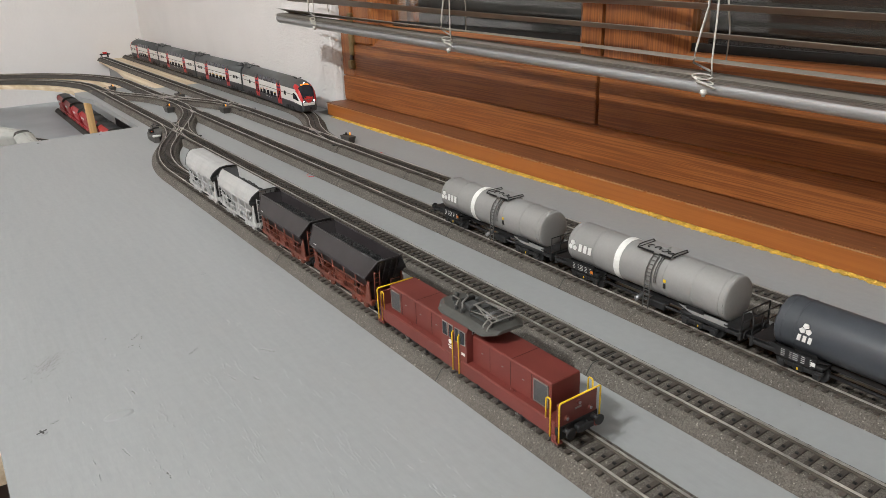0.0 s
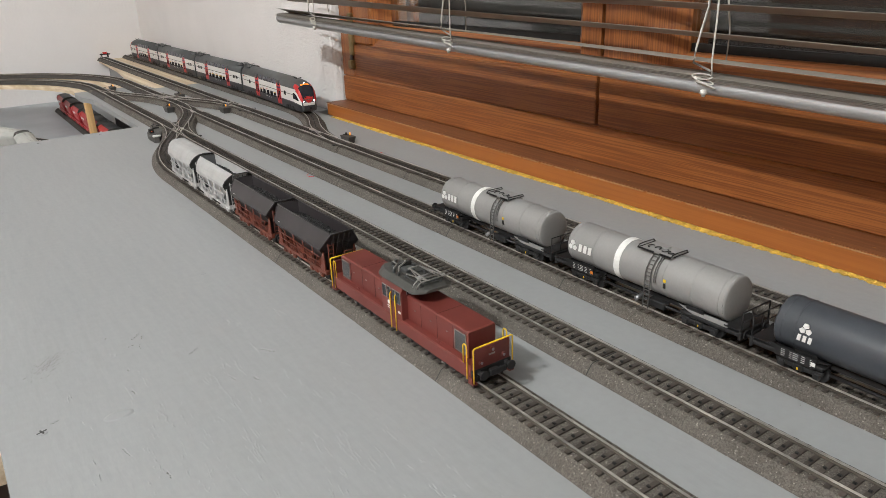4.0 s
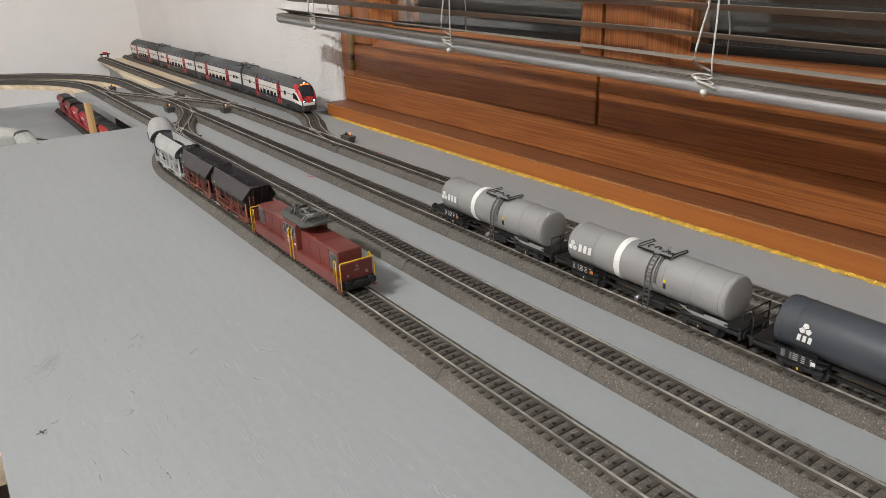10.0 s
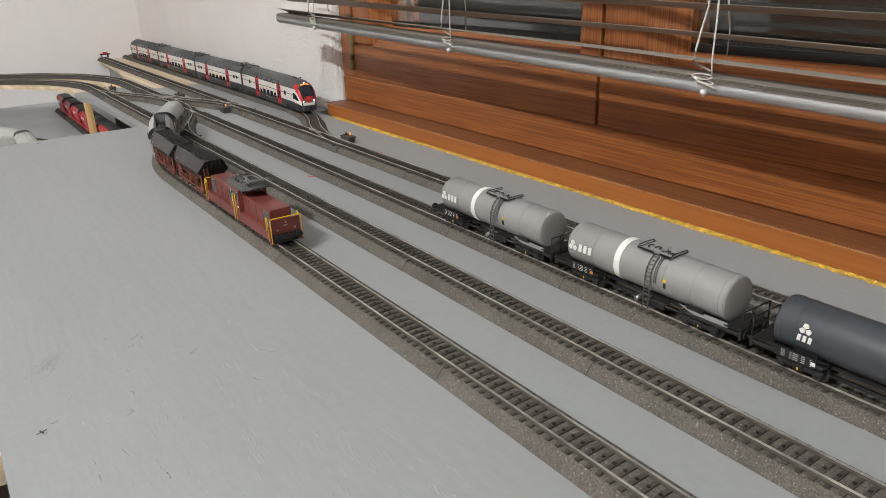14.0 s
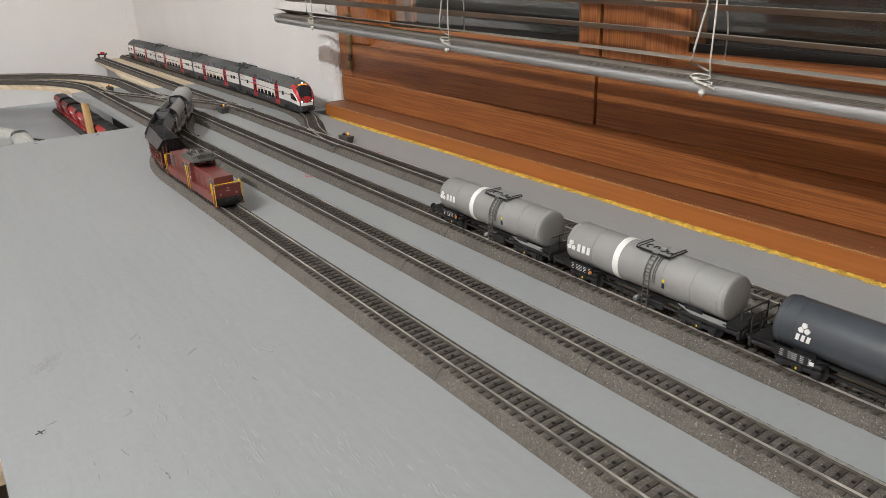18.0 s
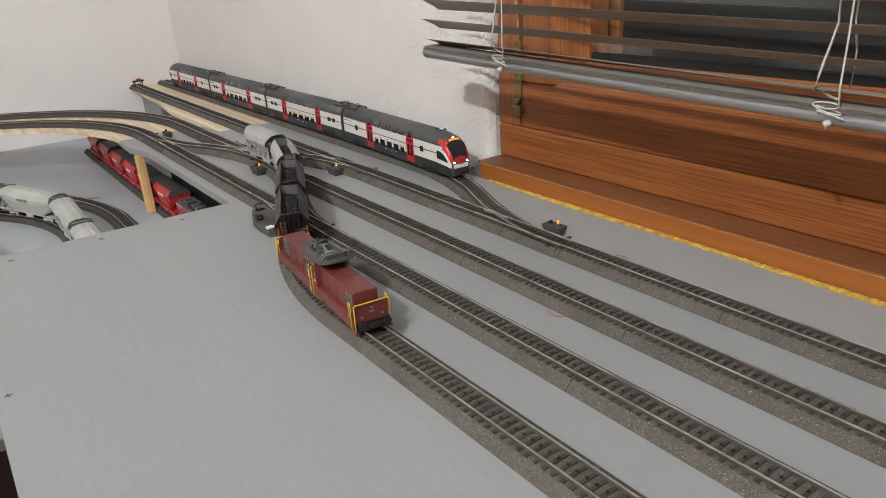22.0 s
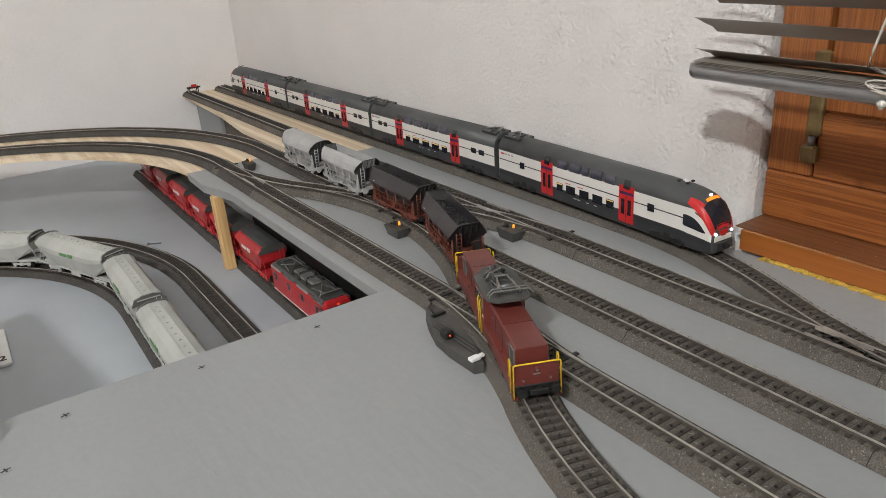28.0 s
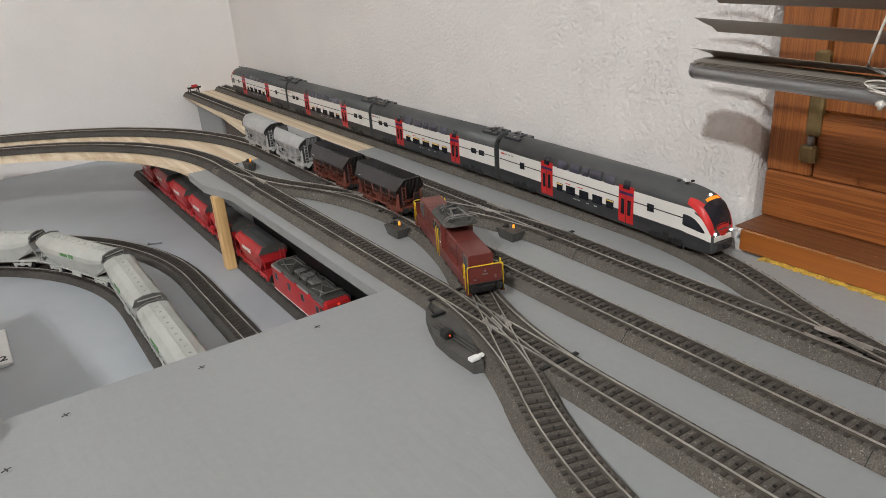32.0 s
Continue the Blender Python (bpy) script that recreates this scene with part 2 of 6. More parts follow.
class Shape:
    """Collects boxes, tubes and lofts as plain vertices and faces."""

    def __init__(self):
        self.v, self.f, self.smooth, self.dark = [], [], [], []

    def add(self, verts, faces, smooth=False):
        k = len(self.v)
        self.v += [tuple(p) for p in verts]
        self.f += [tuple(i + k for i in q) for q in faces]
        self.smooth += [smooth] * len(faces)
        return self

    def box(self, x0, x1, y0, y1, z0, z1, c=0.0, m=None):
        """A box; c takes the edges of its top and sides off."""
        x0, x1, y0, y1, z0, z1 = min(x0, x1), max(x0, x1), min(y0, y1), max(y0, y1), min(z0, z1), max(z0, z1)
        if c <= 0:
            p = [(x, y, z) for z in (z0, z1) for x, y in ((x0, y0), (x1, y0), (x1, y1), (x0, y1))]
            q = [(3, 2, 1, 0), (4, 5, 6, 7), (0, 1, 5, 4), (1, 2, 6, 5), (2, 3, 7, 6), (3, 0, 4, 7)]
        else:
            def ring(i, z):
                a, b, d, e = x0 + i, x1 - i, y0 + i, y1 - i
                return [(a + c, d, z), (b - c, d, z), (b, d + c, z), (b, e - c, z), (b - c, e, z), (a + c, e, z), (a, e - c, z), (a, d + c, z)]
            p = ring(c, z0) + ring(0, z0 + c) + ring(0, z1 - c) + ring(c, z1)
            q = [tuple(reversed(range(8))), tuple(range(24, 32))]
            for r in range(3):
                q += [(r * 8 + i, r * 8 + (i + 1) % 8, r * 8 + 8 + (i + 1) % 8, r * 8 + 8 + i) for i in range(8)]
        if m is not None:
            p = [tuple(m @ Vector(a)) for a in p]
        return self.add(p, q)

    def loft(self, rings, smooth=False, caps=True, closed=True):
        n = len(rings[0])
        p = [a for r in rings for a in r]
        q = []
        for r in range(len(rings) - 1):
            for i in range(n if closed else n - 1):
                j = (i + 1) % n
                q.append((r * n + i, r * n + j, r * n + n + j, r * n + n + i))
        k = len(self.f)
        self.add(p, q, smooth)
        if caps and closed:
            b = len(self.v) - len(p)
            self.f += [tuple(b + i for i in reversed(range(n))), tuple(b + len(p) - n + i for i in range(n))]
            self.smooth += [False, False]
        return self

    def tube(self, pts, r, n=6, smooth=True):
        """A round bar through points."""
        pts = [Vector(p) for p in pts]
        rings = []
        for i, p in enumerate(pts):
            d = (pts[min(i + 1, len(pts) - 1)] - pts[max(i - 1, 0)]).normalized()
            side = d.cross(Vector((0, 0, 1)))
            side = Vector((1, 0, 0)) if side.length < 1e-4 else side.normalized()
            up = side.cross(d)
            rings.append([tuple(p + r * (cos(2 * pi * k / n) * side + sin(2 * pi * k / n) * up)) for k in range(n)])
        return self.loft(rings, smooth)

    def prism(self, outline, axis, a, b):
        """An outline in two coordinates drawn out along axis 'x', 'y' or 'z'."""
        def put(u, v, w):
            return {"x": (w, u, v), "y": (u, w, v), "z": (u, v, w)}[axis]
        rings = [[put(u, v, w) for u, v in outline] for w in (a, b)]
        return self.loft(rings)

    def mesh(self, name, mat):
        me = bpy.data.meshes.new(name)
        me.from_pydata(self.v, [], self.f)
        for poly, s in zip(me.polygons, self.smooth):
            poly.use_smooth = s
        me.materials.append(mat)
        if self.dark:
            me.materials.append(BLACK)
            for a, b in self.dark:
                for i in range(a, b):
                    me.polygons[i].material_index = 1
        bm = bmesh.new()
        bm.from_mesh(me)
        bmesh.ops.recalc_face_normals(bm, faces=bm.faces)
        bm.to_mesh(me)
        bm.free()
        return me


def part(name, shape, mat, parent, label="", at=None):
    ob = new(name, shape if isinstance(shape, bpy.types.Mesh) else shape.mesh(name, mat))
    ob.parent = parent
    if at is not None:
        ob.matrix_basis = at
    return tagged(ob, label)


def thing(name, label, category, group="", kind="", at=None):
    ob = new(name)
    ob.empty_display_size = 0.01
    if at is not None:
        ob.matrix_basis = at
    return tagged(ob, label, category, group, kind)


def solid(name, shape, mat, label, category, group="", kind=""):
    return tagged(new(name, shape.mesh(name, mat)), label, category, group, kind)


# ---- the track plan ----
# Tracks run along y, away from the camera. Rail tops lie 10.5 mm over the board.
RAIL_Z = 0.0105
XA, XB, XC, XD, XE = 0.0200, 0.0958, 0.1710, 0.2463, 0.3200
TURN = radians(24.28)
YS1, YS2 = 0.8442, 1.187
GAP = (XC - XA) / 4
ARC = GAP / (1 - cos(TURN))
RUN, HALF = ARC * sin(TURN), GAP / tan(TURN)


def trace(x, y, heading, legs, step=0.02):
    """A centre line from legs of (curvature, length); right turns are positive. Rows of x, y, heading."""
    out = [(x, y, heading)]
    for k, length in legs:
        n = max(1, math.ceil(length / (step if k else 0.25)))
        d = length / n
        for _ in range(n):
            if k:
                x, y, heading = x + (cos(heading) - cos(heading + d * k)) / k, y + (sin(heading + d * k) - sin(heading)) / k, heading + d * k
            else:
                x, y = x + sin(heading) * d, y + cos(heading) * d
            out.append((x, y, heading))
    return out


ARCLEN = ARC * TURN
DIAG = 2 * GAP / sin(TURN)
Y_A = YS1 - HALF - RUN
OUT_R, IN_R = 0.51, 0.437
LINE_A = trace(XA, -0.75, 0, [(0, Y_A + 0.75), (1 / ARC, ARCLEN)])
ROUTE = [(0, Y_A + 0.75), (1 / ARC, ARCLEN), (0, DIAG), (-1 / ARC, ARCLEN), (0, 1.48 - (YS1 + HALF + RUN)), (-1 / OUT_R, 0.75)]


def on_route(s):
    """Place and heading at s metres along the loco's way, counted from y = 0."""
    s += 0.75
    x, y, heading = XA, -0.75, 0.0
    for k, length in ROUTE:
        d = min(s, length)
        if k:
            x, y, heading = x + (cos(heading) - cos(heading + d * k)) / k, y + (sin(heading + d * k) - sin(heading)) / k, heading + d * k
        else:
            x, y = x + sin(heading) * d, y + cos(heading) * d
        s -= d
        if s <= 0:
            break
    return x, y, heading


def sweep(line, outline, shape, z=0.0):
    """Draws an outline (across, up) along a centre line."""
    shape.loft([[(x + u * cos(h), y - u * sin(h), z + w) for u, w in outline] for x, y, h in line])
    return shape


def resample(line, pitch):
    out, want, done = [], pitch / 2, 0.0
    for (x0, y0, h0), (x1, y1, h1) in zip(line, line[1:]):
        d = math.hypot(x1 - x0, y1 - y0)
        while want <= done + d:
            t = (want - done) / d
            out.append((x0 + (x1 - x0) * t, y0 + (y1 - y0) * t, h0 + (h1 - h0) * t))
            want += pitch
        done += d
    return out


BED = [(-0.0186, 0.0004), (-0.0138, 0.0066), (-0.0124, 0.0074), (0.0124, 0.0074), (0.0138, 0.0066), (0.0178, 0.0004)]
SLEEPERS = []


def sleeper_shape(shape, x, y, h, z):
    m = pose(x, y, z, 0, 0, -math.degrees(h))
    shape.box(-0.0119, 0.0115, -0.00130, 0.00130, 0.0070, 0.0084, m=m)
    shape.dark.append((len(shape.f), len(shape.f) + 6))
    shape.box(-0.0006, 0.0006, -0.0008, 0.0008, 0.0084, 0.0094, m=m)


def rails(line, shape_top, shape_side, z=0.0, sides=(-1, 1)):
    for s in sides:
        c = s * 0.0077
        sweep(line, [(c - 0.00042, 0.0096), (c - 0.00036, 0.0105), (c + 0.00036, 0.0105), (c + 0.00042, 0.0096)], shape_top, z)
        sweep(line, [(c - 0.0012, 0.0084), (c - 0.0012, 0.0088), (c - 0.0003, 0.0091), (c - 0.0003, 0.0095), (c + 0.0003, 0.0095), (c + 0.0003, 0.0091), (c + 0.0012, 0.0088), (c + 0.0012, 0.0084)], shape_side, z)


def track(name, label, line, bed=True, z=0.0, mat=None, near=(9, 9), lift=0.0, ties=True):
    """Ballast, two rails and sleepers along a line; sleepers within near (y from, to) stay single pieces."""
    ob = thing(name, label, "track", "model railway tracks")
    if bed:
        part("ballast", sweep(line, [(u, w + lift) for u, w in BED], Shape(), z), mat or BALLAST, ob)
    for side, s in (("rail", -1), ("rail", 1)):
        top, low = Shape(), Shape()
        rails(line, top, low, z, (s,))
        r = part(side, low, RAIL_SIDE, ob)
        part("rail_head", top, RAIL, r, "bright worn rail head")
    if ties:
        rest = Shape()
        for x, y, h in resample(line, 0.00697):
            if near[0] < y < near[1]:
                SLEEPERS.append((ob, x, y, h, z))
            else:
                sleeper_shape(rest, x, y, h, z)
        if rest.v:
            tagged(part("sleeper_strip", rest, SLEEPER, ob, "brown moulded sleeper strip"), kind="stuff")
    return ob

# ---- the room ----


def wall(name, x0, x1, y0, y1, z0, z1, mat, label):
    return solid(name, Shape().box(x0, x1, y0, y1, z0, z1), mat, label, "wall", kind="structure")


FLOOR_Z, TOP_Z = -0.9, 1.85
solid("floor", Shape().box(-3, 0.65, -2.4, 2.45, FLOOR_Z - 0.1, FLOOR_Z), CONCRETE, "plain brown floor of the hobby room", "floor", kind="structure")
solid("ceiling", Shape().box(-3, 0.65, -2.4, 2.45, TOP_Z, TOP_Z + 0.1), PLASTER_DULL, "plain dull ceiling of the hobby room", "ceiling", kind="structure")
wall("wall_back", -3.0, 0.65, 2.15, 2.35, FLOOR_Z, TOP_Z, PLASTER_SOFT, "rough white plaster wall behind the railway")
wall("wall_left", -3.2, -3.0, -2.4, 2.35, FLOOR_Z, TOP_Z, PANEL_WOOD, "plain brown wooden wall of the room")
wall("wall_near", -3.0, 0.65, -2.4, -2.2, FLOOR_Z, TOP_Z, PLASTER, "plain white plaster wall of the room")


def window_wall():
    """The wall with the window: a rough rounded end at the reveal."""
    s = Shape()
    rows = []
    rnd = random.Random(4)
    zs = [FLOOR_Z + 0.0, -0.3, -0.02] + [0.0 + i * 0.012 for i in range(40)] + [0.7, TOP_Z]
    for z in zs:
        w = [rnd.uniform(-0.0007, 0.0007) for _ in range(6)]
        rows.append([(0.375, 2.16, z), (0.375, 0.858, z), (0.3752, 0.852 + w[0], z), (0.3765 + w[1], 0.8455 + w[2], z), (0.380 + w[3], 0.8412 + w[4], z),
                     (0.387, 0.8375 + w[5], z), (0.62, 0.829, z), (0.62, 2.16, z)])
    s.loft(rows, smooth=False)
    return solid("wall_window", s, PLASTER, "rough white plaster wall beside the window", "wall", kind="structure")


window_wall()
wall("wall_window_low", 0.40, 0.62, -2.2, 0.828, FLOOR_Z, -0.02, PLASTER, "white plaster wall under the window")
wall("wall_window_near", 0.375, 0.62, -2.2, -1.32, -0.02, TOP_Z, PLASTER, "white plaster wall beside the window")
wall("wall_window_top", 0.375, 0.62, -1.32, 0.828, 1.15, TOP_Z, PLASTER, "white plaster wall over the window")

# ---- the window ----
FX = 0.386


def window():
    w = thing("window_1", "brown stained wooden double window with dark night glass", "window", kind="structure")
    s = Shape().box(FX, 0.47, -1.32, 0.8300, 0.0215, 0.064, 0.002)
    part("frame_rail", s, FRAME_WOOD, w, "wide horizontal wooden frame rail with strong grain")
    part("frame_stile", Shape().box(FX + 0.0005, 0.47, 0.790, 0.8300, 0.064, 1.15, 0.002), FRAME_WOOD_UP, w)
    part("frame_head", Shape().box(FX, 0.47, -1.32, 0.79, 1.11, 1.15, 0.002), FRAME_WOOD, w)
    part("frame_stile", Shape().box(FX, 0.47, -1.32, -1.29, 0.064, 1.11, 0.002), FRAME_WOOD_UP, w)
    for y1, y0, a, b in ((0.788, 0.2402, 0.092, 0.048), (0.2358, -0.33, 0.096, 0.06), (-0.335, -1.288, 0.06, 0.06)):
        part("sash_rail", Shape().box(FX + 0.0012, 0.445, y0, y1, 0.0643, 0.118, 0.0012), FRAME_WOOD, w)
        part("sash_bead", Shape().prism([(FX + 0.007, 0.118), (0.41, 0.149), (0.44, 0.149), (0.44, 0.118)], "y", y0 + b * 0.5, y1 - a * 0.5), FRAME_WOOD, w)
        part("sash_rail", Shape().box(FX + 0.004, 0.445, y0, y1, 1.03, 1.105, 0.003), FRAME_WOOD, w)
        for p, q, k in ((y1 - a * 0.6, y1, 1), (y0, y0 + b * 0.6, -1)):
            part("sash_stile", Shape().box(FX + 0.0035, 0.445, p, q, 0.1182, 1.03, 0.003), FRAME_WOOD_UP, w)
            u = p if k > 0 else q
            part("sash_bead", Shape().prism([(FX + 0.007, u), (0.41, u - k * 0.4 * (a if k > 0 else b)), (0.44, u - k * 0.4 * (a if k > 0 else b)), (0.44, u)], "z", 0.1185, 1.03), FRAME_WOOD_UP, w)
        part("gasket", Shape().box(0.412, 0.418, y0 + b * 0.95, y1 - a * 0.95, 0.1492, 0.157), BLACK, w, "black rubber glazing seal")
        pane = part("pane", Shape().box(0.416, 0.420, y0 + b * 0.9, y1 - a * 0.9, 0.149, 1.03), GLASS, w, "dark window pane at night")
        pane.visible_shadow = False
    part("outer_rail", Shape().box(0.450, 0.469, -1.29, 0.789, 0.0645, 0.150, 0.002), FRAME_WOOD, w)
    for p, q in ((0.690, 0.789), (0.19, 0.29), (-0.38, -0.28)):
        part("outer_stile", Shape().box(0.4505, 0.4685, p, q, 0.1505, 1.109, 0.002), FRAME_WOOD_UP, w)
    part("outer_pane", Shape().box(0.459, 0.462, -1.27, 0.70, 0.14, 1.109), BLACK, w, "dark outer pane at night")
    hinge = part("hinge", Shape().box(FX - 0.003, FX + 0.006, 0.785, 0.797, 0.099, 0.168, 0.002), BRASS, w, "dull brass window hinge")
    part("hinge_cap", Shape().box(FX - 0.006, FX + 0.004, 0.7845, 0.7985, 0.0775, 0.0925, 0.002), BRASS, hinge)
    part("hinge_pin", Shape().tube([(FX - 0.002, 0.791, 0.092), (FX - 0.002, 0.791, 0.10)], 0.003, 8), STEEL, hinge)
    return w


GLASS = bpy.data.materials.new("window_glass")
GLASS.use_nodes = True
GLASS.node_tree.nodes["Principled BSDF"].inputs["Base Color"].default_value = (0.75, 0.78, 0.78, 1)
GLASS.node_tree.nodes["Principled BSDF"].inputs["Roughness"].default_value = 0.03
GLASS.node_tree.nodes["Principled BSDF"].inputs["Transmission Weight"].default_value = 1.0
GLASS.node_tree.nodes["Principled BSDF"].inputs["IOR"].default_value = 1.7
window()


def sill():
    w = thing("window_sill", "orange-brown varnished wooden window sill, worn along its edge", "sill", kind="structure")
    part("front_board", Shape().box(0.346, 0.376, -1.3, 0.822, 0.0012, 0.0205, 0.0012), SILL_WOOD, w)
    part("sill_top", Shape().box(0.3485, 0.40, -1.3, 0.8285, 0.0206, 0.0214), SILL_TOP_WOOD, w, "dark worn sill top")
    return w


sill()


def foam():
    """A ragged bead of foam between table and sill."""
    rnd = random.Random(9)
    s = Shape()
    rows = []
    y = -1.2
    while y < 0.80:
        a, b = rnd.uniform(0.0026, 0.0058) + 0.0010 * sin(y * 23), rnd.uniform(0.0009, 0.0022)
        rows.append([(0.347, y, -0.001), (0.3452 - a, y, -0.001), (0.3450 - a, y, b * 0.5), (0.3462 - a * 0.3, y, b), (0.347, y, b)])
        y += rnd.uniform(0.0008, 0.0026)
    s.loft(rows)
    return solid("foam_strip", s, FOAM, "ragged yellow foam bead along the sill", "foam strip", kind="structure")


foam()


def blind():
    b = thing("venetian_blind", "half-raised venetian blind with aluminium bottom rail and taupe slats", "blind")
    y0, y1 = -1.2, 0.8275
    tilt = 0.0265

    def drop(y, z):
        return z + (y - y1) * tilt
    ring = [(0.0098 * cos(a), 0.0072 * sin(a)) for a in [radians(d) for d in range(150, 391, 10)]]
    ring = ring + [(0.0086, 0.0052), (-0.0086, 0.0052)]
    x = 0.284
    part("bottom_rail", Shape().loft([[(x + u, y, drop(y, 0.1645) + w) for u, w in ring] for y in (y0, y1)], smooth=True), ALU, b, "round satin aluminium bottom rail")
    part("end_cap", Shape().loft([[(x + u * k, y, drop(y, 0.1645) + w * k) for u, w in ring] for y, k in ((y1, 1.03), (y1 + 0.003, 1.0), (y1 + 0.004, 0.8))]), STEEL, b)
    for i in range(4):
        z = 0.1694 + i * 0.0009
        part("slat", Shape().loft([[(x - 0.012, y, drop(y, z) + 0.0002), (x, y, drop(y, z) + 0.0010), (x + 0.012, y, drop(y, z) + 0.0002), (x + 0.012, y, drop(y, z)), (x, y, drop(y, z) + 0.0007), (x - 0.012, y, drop(y, z))] for y in (y0, y1 - 0.002)]), SLAT, b)
    first = None
    for i in range(46):
        rows = []
        for y in (y0, 0.1, 0.45, 0.65, y1):
            near = max(0.0, (y - 0.1) / (y1 - 0.1))  # the slats twist and sag towards the corner
            z = 0.1826 + 0.0207 * i - (0.0022 if i else 0) - near * (0.0045 if i else 0.0060)
            a = radians(15 + near * min(11 + 2.5 * i, 16) if i else 5 + 17 * near)
            sec = []
            for u, w in ((-0.0125, 0.0), (-0.006, 0.0014), (0, 0.0019), (0.006, 0.0014), (0.0125, 0.0), (0.0125, -0.0003), (0.006, 0.0011), (0, 0.0016), (-0.006, 0.0011), (-0.0125, -0.0003)):
                sec.append((x + u * cos(a) - w * sin(a), y - (0.004 if u > 0 and y == y1 else 0), drop(y, z) - u * sin(a) + w * cos(a)))
            rows.append(sec)
        part("slat", Shape().loft(rows), SLAT, b)
    part("head_rail", Shape().box(0.268, 0.30, y0, y1, 1.155, 1.19, 0.002), ALU, b)
    for y in (-1.0, -0.2, 0.7):
        part("bracket", Shape().box(0.29, 0.3755, y - 0.012, y + 0.012, 1.19, 1.195).box(0.3725, 0.3755, y - 0.012, y + 0.012, 1.16, 1.19), ALU, b)
    for y in (0.692, 0.357, 0.025, -0.55):
        z = drop(y, 0.1645)
        c = Shape()
        c.tube([(x - 0.0135, y, z + 1.0), (x - 0.0135, y + 0.002, z + 0.12), (x - 0.014, y - 0.002, z + 0.06), (x - 0.014, y + 0.006, z + 0.028), (x - 0.013, y + 0.008, z + 0.018), (x - 0.0135, y - 0.008, z + 0.013)], 0.0009, 5)
        c.tube([(x + 0.0135, y, z + 1.0), (x + 0.0135, y + 0.001, z + 0.06), (x + 0.0130, y - 0.003, z + 0.04), (x + 0.0135, y - 0.002, z + 0.016)], 0.0007, 5)
        c.tube([(x - 0.013, y - 0.011, z + 1.0), (x - 0.0133, y - 0.009, z + 0.05), (x - 0.0128, y - 0.008, z + 0.02), (x - 0.0124, y - 0.009, z + 0.009)], 0.0007, 5)
        cord = part("cord", c, CORD, b, "slack white blind cord")
        for k in range(3):
            loop = Shape().tube([(x - 0.0118 + 0.001 * sin(t) - 0.0004 * k, y + 0.009 * cos(t) - 0.002 * k, z + 0.008 - k * 0.003 + 0.002 * sin(t + k)) for t in [i * pi / 6 for i in range(13)]], 0.0006, 5)
            part("cord_loop", loop, CORD, cord)
        knob = Shape()
        knob.loft([[(x - 0.011 + r * cos(t), y - 0.002 + r * sin(t), z - h) for t in [i * pi / 5 for i in range(10)]] for r, h in ((0.0012, 0.0015), (0.0028, 0.0028), (0.0030, 0.0044), (0.0018, 0.0056), (0.0012, 0.0072))], smooth=True)
        part("cord_knob", knob, CORD, b, "small white cord knob")
    return b


blind()

# ---- boards ----


def board(name, label, outline, z0, z1, mat, edge=None):
    s = Shape().prism(outline, "z", z0, z1)
    return solid(name, s, mat, label, "board", kind="structure")


board("table_board", "large grey painted wooden board, scratched and screwed down", [(-0.223, -0.9), (0.3465, -0.9), (0.3465, 0.9645), (-0.223, 0.9645)], -0.016, 0.0, PAINT)
board("yard_board", "grey painted board carrying the yard tracks", [(0.0650, 0.9653), (0.3495, 0.9653), (0.3495, 0.8705), (0.3755, 0.8705), (0.3755, 1.395), (0.2055, 1.395), (0.1990, 1.470), (0.0520, 1.470), (0.0500, 1.395), (0.0650, 1.335)], -0.0102, -0.0003, PAINT)
board("wall_board", "bare pale plywood board along the wall", [(0.208, 1.3955), (0.3755, 1.3955), (0.3755, 2.149), (0.238, 2.149), (0.225, 1.86), (0.206, 1.68)], -0.0085, -0.0005, PALE_WOOD)
INNER = trace(XB, 1.3, 0, [(0, 0.145), (-1 / IN_R, 0.62)])
OUTER = trace(XC, 1.27, 0, [(0, 0.21), (-1 / OUT_R, 0.70)])


def curve_board():
    left = [(x - 0.040 * cos(h), y + 0.040 * sin(h)) for x, y, h in INNER if y > 1.475]
    right = [(x + 0.024 * cos(h), y - 0.024 * sin(h)) for x, y, h in OUTER if y > 1.475]
    left, right = [(XB - 0.044, 1.4705)] + left, [(XC + 0.026, 1.4705)] + right
    n = min(len(left), len(right))
    pick = lambda r, i: r[round(i * (len(r) - 1) / (n - 1))]
    s = Shape()
    s.loft([[(*pick(left, i), -0.0075), (*pick(right, i), -0.0075), (*pick(right, i), -0.0004), (*pick(left, i), -0.0004)] for i in range(n)])
    return solid("curve_board", s, PALE_WOOD, "bare pale plywood board cut to the curve", "board", kind="structure")


curve_board()
board("lower_board", "grey painted lower board of the railway", [(-0.9, 0.82), (0.374, 0.82), (0.374, 2.149), (-0.9, 2.149)], -0.126, -0.110, LOWER)
solid("board_skirt", Shape().box(0.115, 0.128, 0.97, 1.42, -0.1098, -0.0103), BLACK, "black beam under the yard board", "beam", kind="structure")
solid("support_block", Shape().box(0.262, 0.372, 1.985, 2.148, -0.1098, -0.0086, 0.001), PAINT, "grey painted support block by the wall", "support")
solid("support_box", Shape().box(0.268, 0.372, 1.70, 1.9845, -0.1098, -0.0086, 0.001), material("dark_brown_panel", (0.10, 0.075, 0.06), 0.6), "dark brown support box under the wall board", "support")
solid("support_post", Shape().box(-0.0065, 0.0065, -0.008, 0.008, -0.1098, -0.0104, 0.001, m=pose(0.0580, 1.372, 0, -2, 0, 0)), POST_WOOD, "square pine post holding up the board", "post")
